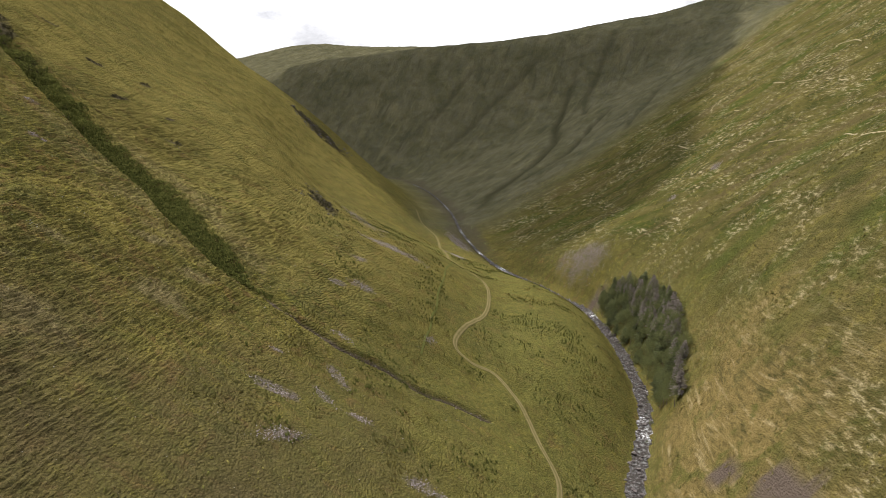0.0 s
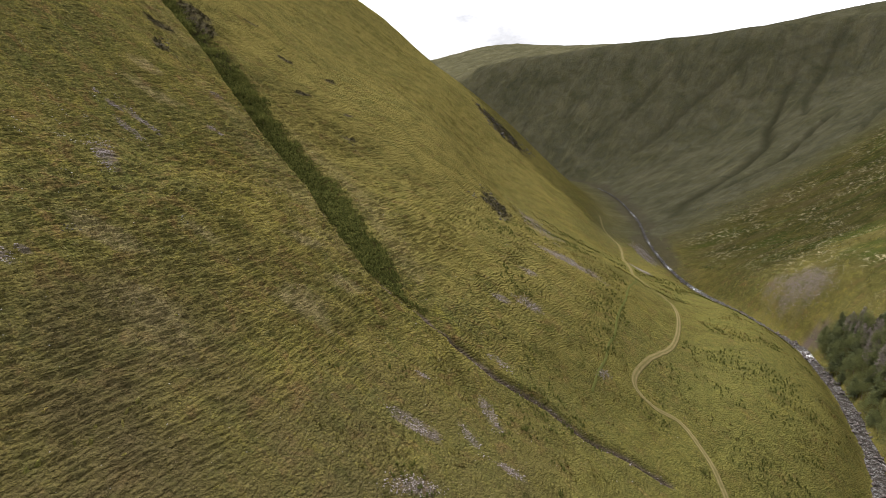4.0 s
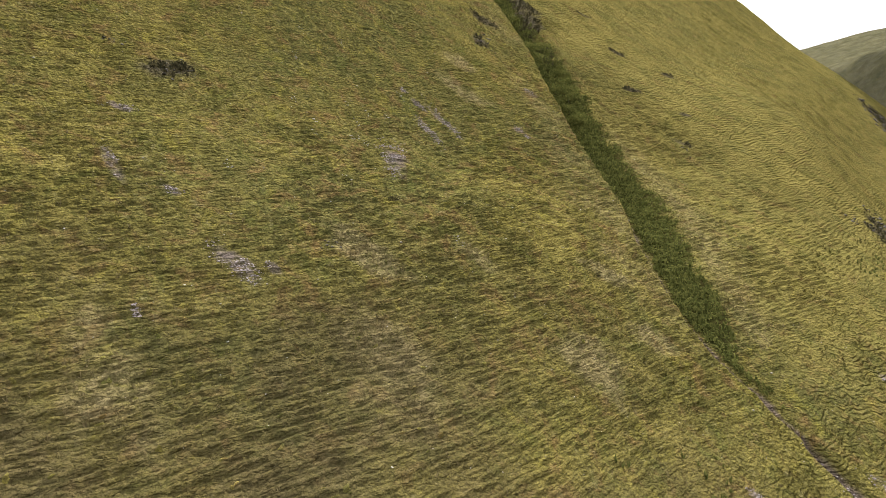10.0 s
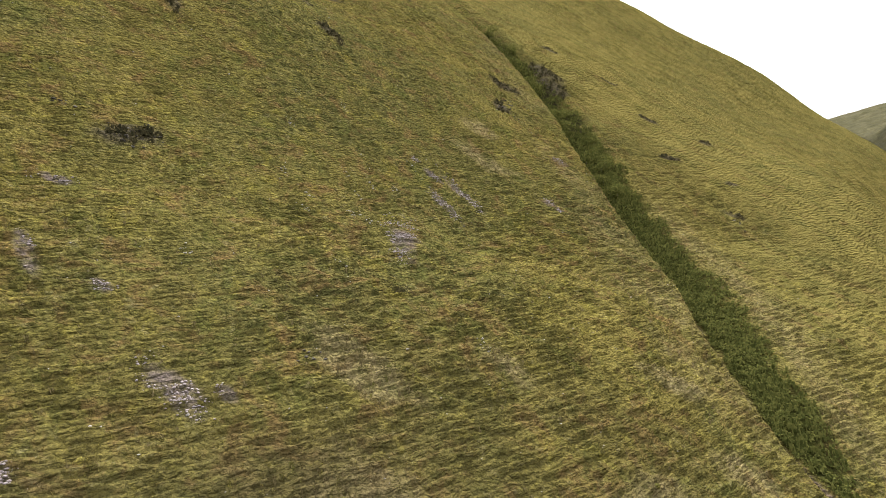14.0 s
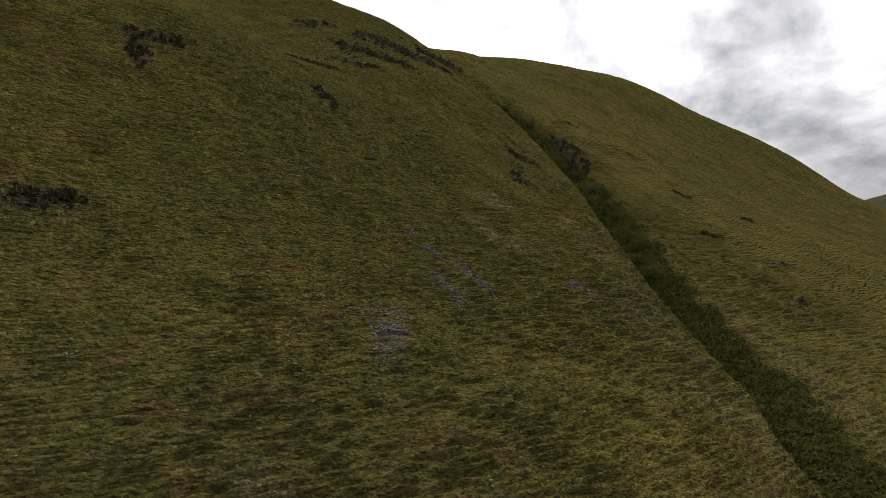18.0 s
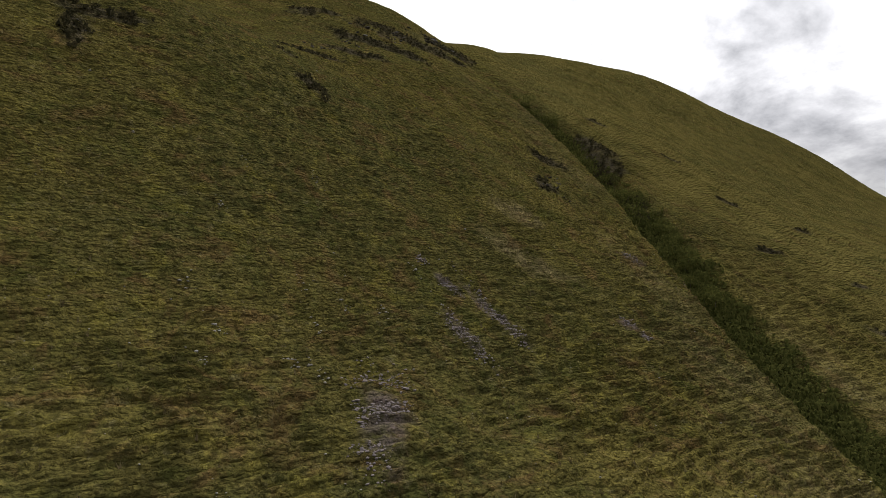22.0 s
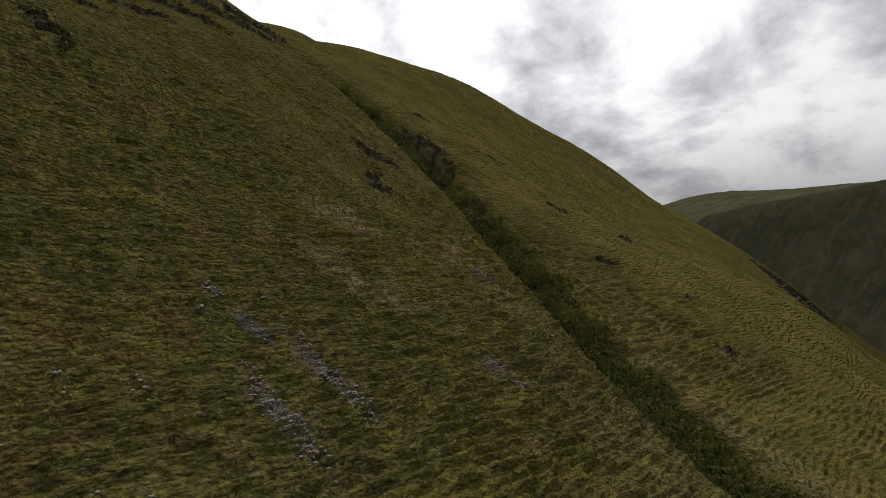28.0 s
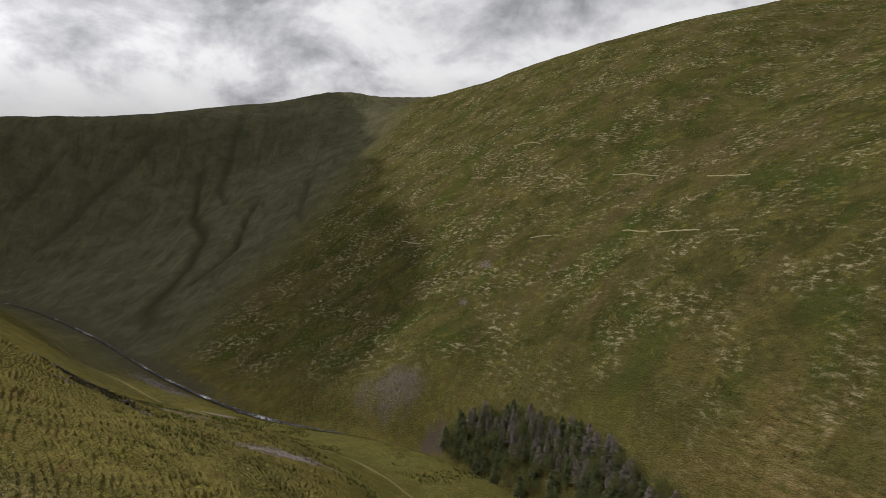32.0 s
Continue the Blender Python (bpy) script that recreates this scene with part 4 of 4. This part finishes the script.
# coarser tussocks on the far side of the burn and up the glen
x, y = over(60000, 62, 420, 110, 760)
m = masks(x, y)
bx = burn(y)[0]
ok = (x - bx > 8)
pale = thinned(x, y, ok * np.clip(0.1 + m["straw"] * 0.75, 0, 1) * (fbm(x, y, 16, 3, 115) > 0.07))
live = thinned(x, y, ok * 0.32 * (fbm(x, y, 15, 3, 116) > -0.05))
grown("straw_tussocks", *pale, rng.uniform(0.45, 0.95, len(pale[0])), tufts, straw_leaf, "pale tussocks on the slope across the burn", "grass", smooth=False)
grown("green_tussocks", *live, rng.uniform(0.5, 1.1, len(live[0])), tufts, hummock_turf, "green tussocks on the slope across the burn", "grass", smooth=False)
x, y = over(26000, -70, 88, 120, 520)
live = thinned(x, y, (burn(y)[0] - x > 6) * (along(TRACK, x, y)[0] > 2.2) * (fbm(x, y, 10, 3, 117) > 0.13))
grown("meadow_tussocks", *live, rng.uniform(0.35, 0.85, len(live[0])), tufts, hummock_turf, "green tussocks on the terrace beside the burn", "grass", smooth=False)
x, y = over(14000, -60, 85, 120, 480)
live = thinned(x, y, (burn(y)[0] - x > 5) * (along(TRACK, x, y)[0] > 2.5) * (fbm(x, y, 16, 3, 118) > 0.15))
grown("rushes", *live, rng.uniform(0.7, 1.2, len(live[0])), [tuft_shape(30 + k, 10, 0.45) for k in range(4)], rush_leaf, "dark green clumps of rushes on the damp terrace", "rushes", smooth=False)


def frond_shape(seed):
    """A bracken plant: arching fronds of a few leaflets."""
    r = np.random.default_rng(seed)
    vs, fs = [], []
    for k in range(6):
        a = r.uniform(0, 6.283)
        d, s = np.array([math.cos(a), math.sin(a), 0]), np.array([-math.sin(a), math.cos(a), 0])
        n = len(vs)
        high = r.uniform(0.6, 1.0)
        vs += [[0, 0, 0], d * 0.45 + s * 0.26 + [0, 0, high * 0.8], d * 0.5 - s * 0.26 + [0, 0, high * 0.8], d * 1.0 + [0, 0, high * 0.7]]
        fs += [[n, n + 1, n + 2], [n + 1, n + 3, n + 2]]
    return np.array(vs, float), np.array(fs)


x, y = over(120000, -262, -35, 172, 312)
m = masks(x, y)
x, y = thinned(x, y, np.clip(m["bracken"] * 1.1, 0, 1))
grown("bracken", x, y, rng.uniform(0.4, 0.85, len(x)), [frond_shape(k) for k in range(7)], bracken_leaf, "dense dark green bracken covering the gully's far bank", "bracken", smooth=False)
x, y = over(75000, -320, 20, 90, 480)
fx, fy = over(9000, -190, -90, 660, 750)
x, y = np.concatenate([x, fx]), np.concatenate([y, fy])
m = masks(x, y)
x, y = thinned(x, y, np.clip(m["rock"], 0, 1) * 0.9)
grown("heather", x, y, rng.uniform(0.5, 1.1, len(x)), [frond_shape(20 + k) for k in range(5)], heather_leaf, "dark heather growing round the crags", "heather", smooth=False)

# ---------------------------------------------------------------- sheep paths across the burn
for line in ([(298, 599), (297, 548), (293, 479)], [(300, 452), (304, 425), (303, 400)], [(289, 358), (278, 323)], [(223, 459), (229, 433)], [(234, 381), (220, 334), (213, 296)], [(345, 598), (351, 573), (333, 525)], [(261, 590), (259, 561)], [(213, 610), (212, 562)]):
    p = resampled(line, 1.5)
    p[:, 0] += 3.0 * fbm(p[:, 0], p[:, 1], 14, 3, 120)
    worn = fbm(p[:, 0], p[:, 1], 14, 2, 119) > -0.17
    start = 0
    while start < len(p):
        end = start
        while end < len(p) and worn[end]:
            end += 1
        if end - start > 4:
            me, q = ribbon("sheep_path", [tuple(a) for a in p[start:end]], np.array([-0.6, -0.3, 0.3, 0.6]), np.array([-0.15, 0.2, 0.2, -0.15]) + 0.04, 1.5)
            attribute(me, "rut", np.repeat(np.array([[0.0, 1.0, 1.0, 0.0]]), len(q), 0))
            me.materials.append(pale_path)
            tagged(new("sheep_path", me), "pale trodden sheep path along the grassy slope", "path", kind="structure")
        start = end + 1

# ---------------------------------------------------------------- trees and bushes
def trunk_mesh(high, radius, seed, sides=7):
    r = np.random.default_rng(seed)
    rings, vs = 5, []
    for k in range(rings):
        u = k / (rings - 1)
        c = r.normal(size=2) * 0.06 * u * high * 0.2
        for j in range(sides):
            a = 6.283 * j / sides
            rad = radius * (1.25 if k == 0 else 1) * (1 - 0.86 * u)
            vs.append((c[0] + rad * math.cos(a), c[1] + rad * math.sin(a), -0.6 + u * (high + 0.6)))
    fs = [(k * sides + j, k * sides + (j + 1) % sides, (k + 1) * sides + (j + 1) % sides, (k + 1) * sides + j) for k in range(rings - 1) for j in range(sides)]
    return solid_mesh("trunk", np.array(vs), np.array(fs))


def conifer_crown(high, wide, seed, sparse):
    """Whorls of drooping boughs, each a spray of small leaflets."""
    r = np.random.default_rng(seed)
    vs, fs = [], []
    levels = int(high * 2.1)
    for k in range(levels):
        u = (k + r.uniform(-0.3, 0.3)) / levels
        z = high * (0.14 + 0.86 * u)
        reach = wide * (1 - u) ** 0.6 * r.uniform(0.75, 1.15) + 0.18
        for j in range(10):
            if r.random() < sparse:
                continue
            a = r.uniform(0, 6.283)
            d, s = np.array([math.cos(a), math.sin(a), 0]), np.array([-math.sin(a), math.cos(a), 0])
            long = reach * r.uniform(0.65, 1.15)
            for q in range(4):
                at = d * long * (0.2 + 0.25 * q) + np.array([0, 0, z - 0.28 * long * (0.2 + 0.25 * q) + 0.12 * q * q * 0.1])
                w = (0.34 - 0.05 * q) * (0.5 + 0.5 * reach)
                n = len(vs)
                tip = d * long * 0.34
                vs += [at - s * w + [0, 0, -0.16], at + s * w + [0, 0, -0.16], at + tip + [0, 0, 0.06], at + [0, 0, 0.2] + s * 0.1 * r.normal()]
                fs += [[n, n + 1, n + 2], [n + 3, n, n + 2], [n + 1, n + 3, n + 2]]
    return solid_mesh("crown", np.array(vs), np.array(fs), False)


def leafy_crown(high, wide, seed, leaves=420):
    r = np.random.default_rng(seed)
    centres = r.normal(size=(9, 3)) * [wide * 0.38, wide * 0.38, high * 0.16] + [0, 0, high * 0.62]
    vs, fs = [], []
    for k in range(leaves):
        c = centres[r.integers(0, 9)]
        d = r.normal(size=3)
        d /= np.linalg.norm(d)
        at = c + d * r.uniform(0.5, 1.0) * wide * 0.36
        at[2] = max(at[2], 0.15 * high)
        a, b = r.normal(size=3), r.normal(size=3)
        size = r.uniform(0.12, 0.3) * (0.6 + 0.1 * wide)
        n = len(vs)
        vs += [at, at + a / np.linalg.norm(a) * size, at + b / np.linalg.norm(b) * size]
        fs.append([n, n + 1, n + 2])
    return solid_mesh("crown", np.array(vs), np.array(fs), False)


def tree_kind(name, crown, trunk, crown_mat, label, category, group):
    base = new(name)
    part("trunk", trunk, bark, base)
    part("crown", crown, crown_mat, base)
    return tagged(base, label, category, group)


KINDS = []
for k in range(4):
    h = 9.0 + k
    KINDS.append((tree_kind("spruce_tree", conifer_crown(h, 2.9, 200 + k, 0.03), trunk_mesh(h, 0.16, k), needle_green, "dark green spruce in a dense clump beside the burn", "tree", "trees beside the burn"), "spruce"))
for k in range(3):
    h = 9.5 + k
    KINDS.append((tree_kind("larch_tree", conifer_crown(h, 2.3, 230 + k, 0.18), trunk_mesh(h, 0.15, 10 + k), needle_brown, "grey-brown bare-topped larch in the clump beside the burn", "tree", "trees beside the burn"), "larch"))
for k in range(3):
    KINDS.append((tree_kind("birch_tree", leafy_crown(6.5 + k, 4.6, 260 + k, 1500), trunk_mesh(5.5 + k, 0.12, 20 + k), bush_leaf, "rounded dark-leaved birch in the clump beside the burn", "tree", "trees beside the burn"), "birch"))
used = set()


def plant(kinds, x, y, scale):
    """Stands a tree of one of the kinds at a place; the first of each kind is used itself."""
    k = kinds[rng.integers(0, len(kinds))]
    m = Matrix.Translation((x, y, float(laid(x, y)) - 0.1)) @ Matrix.Rotation(rng.uniform(0, 6.28), 4, "Z") @ Matrix.Rotation(rng.normal() * 0.04, 4, "X") @ Matrix.Scale(scale, 4)
    ob = KINDS[k][0]
    if k in used:
        ob = copy_thing(ob, Matrix())
    used.add(k)
    ob.matrix_world = m


clump = []
tries = 0
while len(clump) < 285 and tries < 20000:
    tries += 1
    y = rng.uniform(246, 388)
    d = rng.uniform(3.8, 22)
    if d > np.interp(y, [240, 262, 282, 300, 340, 368, 388], [11, 15, 18, 21, 21, 17, 9]) or d < np.interp(y, [240, 262, 290], [6, 5, 3.8]):
        continue
    x = float(burn(np.array([y]))[0][0]) + d
    if all((x - a) ** 2 + (y - b) ** 2 > 2.6 for a, b, _ in clump):
        clump.append((x, y, d))
clump += [(93.5, 238, 8), (96, 243, 13), (91, 235, 8)]
for x, y, d in clump:
    if y < 250:
        plant((4, 7, 8, 9), x, y, rng.uniform(1.0, 1.35))
    elif d < 10.5:
        plant((7, 8, 9, 0), x, y, rng.uniform(0.7, 1.15))
    elif rng.random() < 0.35:
        plant((7, 8, 9), x, y, rng.uniform(0.9, 1.25))
    elif d > 12 or rng.random() < 0.5:
        plant((4, 5, 6, 1), x, y, rng.uniform(0.75, 1.1))
    else:
        plant((0, 1, 2, 3), x, y, rng.uniform(0.75, 1.1))

# low bushes along the burn and on the hill
bush_kinds = []
for k in range(3):
    b = new("bush")
    part("stem", trunk_mesh(1.0, 0.07, 60 + k), bark, b)
    part("crown", leafy_crown(1.9, 2.0, 300 + k, 260), bush_leaf, b)
    bush_kinds.append(tagged(b, "low dark green bush beside the burn", "bush", "bushes along the burn"))
BUSHES = [(101, 398, 1.1), (99, 415, 0.9), (96, 428, 1.2), (94, 440, 1.0), (88, 452, 0.9), (62, 506, 1.6), (59, 514, 1.4), (56, 522, 1.5), (42, 506, 1.2), (39, 520, 1.3), (44, 545, 1.0), (38, 575, 1.2), (20, 590, 1.1), (33, 610, 1.0), (28, 650, 1.2), (16, 700, 1.2),
          (80, 232, 0.8), (86, 246, 1.0), (58, 262, 0.8), (72, 288, 1.0), (82, 300, 0.8), (112, 452, 1.0), (128, 470, 1.4), (120, 520, 1.2), (-42, 640, 1.4)]
for k, (x, y, s) in enumerate(BUSHES):
    ob = bush_kinds[k] if k < 3 else copy_thing(bush_kinds[k % 3], Matrix())
    ob.matrix_world = Matrix.Translation((x, y, float(laid(x, y)) - 0.15)) @ Matrix.Rotation(k * 1.7, 4, "Z") @ Matrix.Scale(s, 4)
scrub = new("scrub_bush")
part("stem", trunk_mesh(0.9, 0.07, 75), bark, scrub)
part("crown", leafy_crown(1.8, 2.6, 330, 520), bracken_leaf, scrub)
tagged(scrub, "dark green scrub growing on the gully's rocky bank", "bush", "scrub in the gully")
head = resampled(GULLY, 5.5)
for k, (px, py) in enumerate(head[int(len(head) * 0.46):int(len(head) * 0.86)]):
    for j in range(2):
        ob = scrub if k + j == 0 else copy_thing(scrub, Matrix())
        sx, sy = px + rng.uniform(0.5, 6), py + rng.uniform(1.5, 9)
        ob.matrix_world = Matrix.Translation((sx, sy, float(laid(sx, sy)) - 0.1)) @ Matrix.Rotation(rng.uniform(0, 6.28), 4, "Z") @ Matrix.Scale(rng.uniform(0.9, 2.1), 4)
juniper = new("juniper_bush")
part("stem", trunk_mesh(0.5, 0.06, 70), bark, juniper)
part("crown", leafy_crown(0.9, 2.0, 320, 420), heather_leaf, juniper)
tagged(juniper, "small dark juniper bush alone on the open slope", "bush")
juniper.matrix_world = Matrix.Translation((-112, 145, float(laid(-112, 145)) - 0.1))

# ---------------------------------------------------------------- the cumulus whose shade lies on the far hill
puffs = []
for k, (x, y, r) in enumerate([(115, 650, 150), (190, 880, 215), (330, 1180, 330), (20, 960, 260), (-120, 1120, 220), (480, 1330, 330)]):
    bm = bmesh.new()
    bmesh.ops.create_icosphere(bm, subdivisions=4, radius=1.0)
    v = np.array([p.co[:] for p in bm.verts])
    f = np.array([[q.index for q in face.verts] for face in bm.faces])
    bm.free()
    bulge = 1 + 0.35 * (vnoise(v[:, 0] * 2.2 + 5, v[:, 1] * 2.2 + v[:, 2] * 1.7 + 9, 130 + k) - 0.5) + 0.2 * (vnoise(v[:, 0] * 6 + 5, v[:, 1] * 6 + v[:, 2] * 5 + 9, 140 + k) - 0.5)
    at = Vector((x, y, 100)) + to_sun * 1950
    puffs.append((v * bulge[:, None] * np.array([r, r, r * 0.22]) + np.array(at), f))
cloud_mat, cn = material("cloud")
surface(cn, cn.mix(cn.noise(cn.add("ShaderNodeNewGeometry").outputs["Position"], 0.01, 5), (0.78, 0.79, 0.8), (0.88, 0.88, 0.88)), 1.0)
tagged(part("cloud", merged("cloud", puffs, True), cloud_mat), "broad white cumulus cloud drifting over the hill", "cloud", kind="structure")
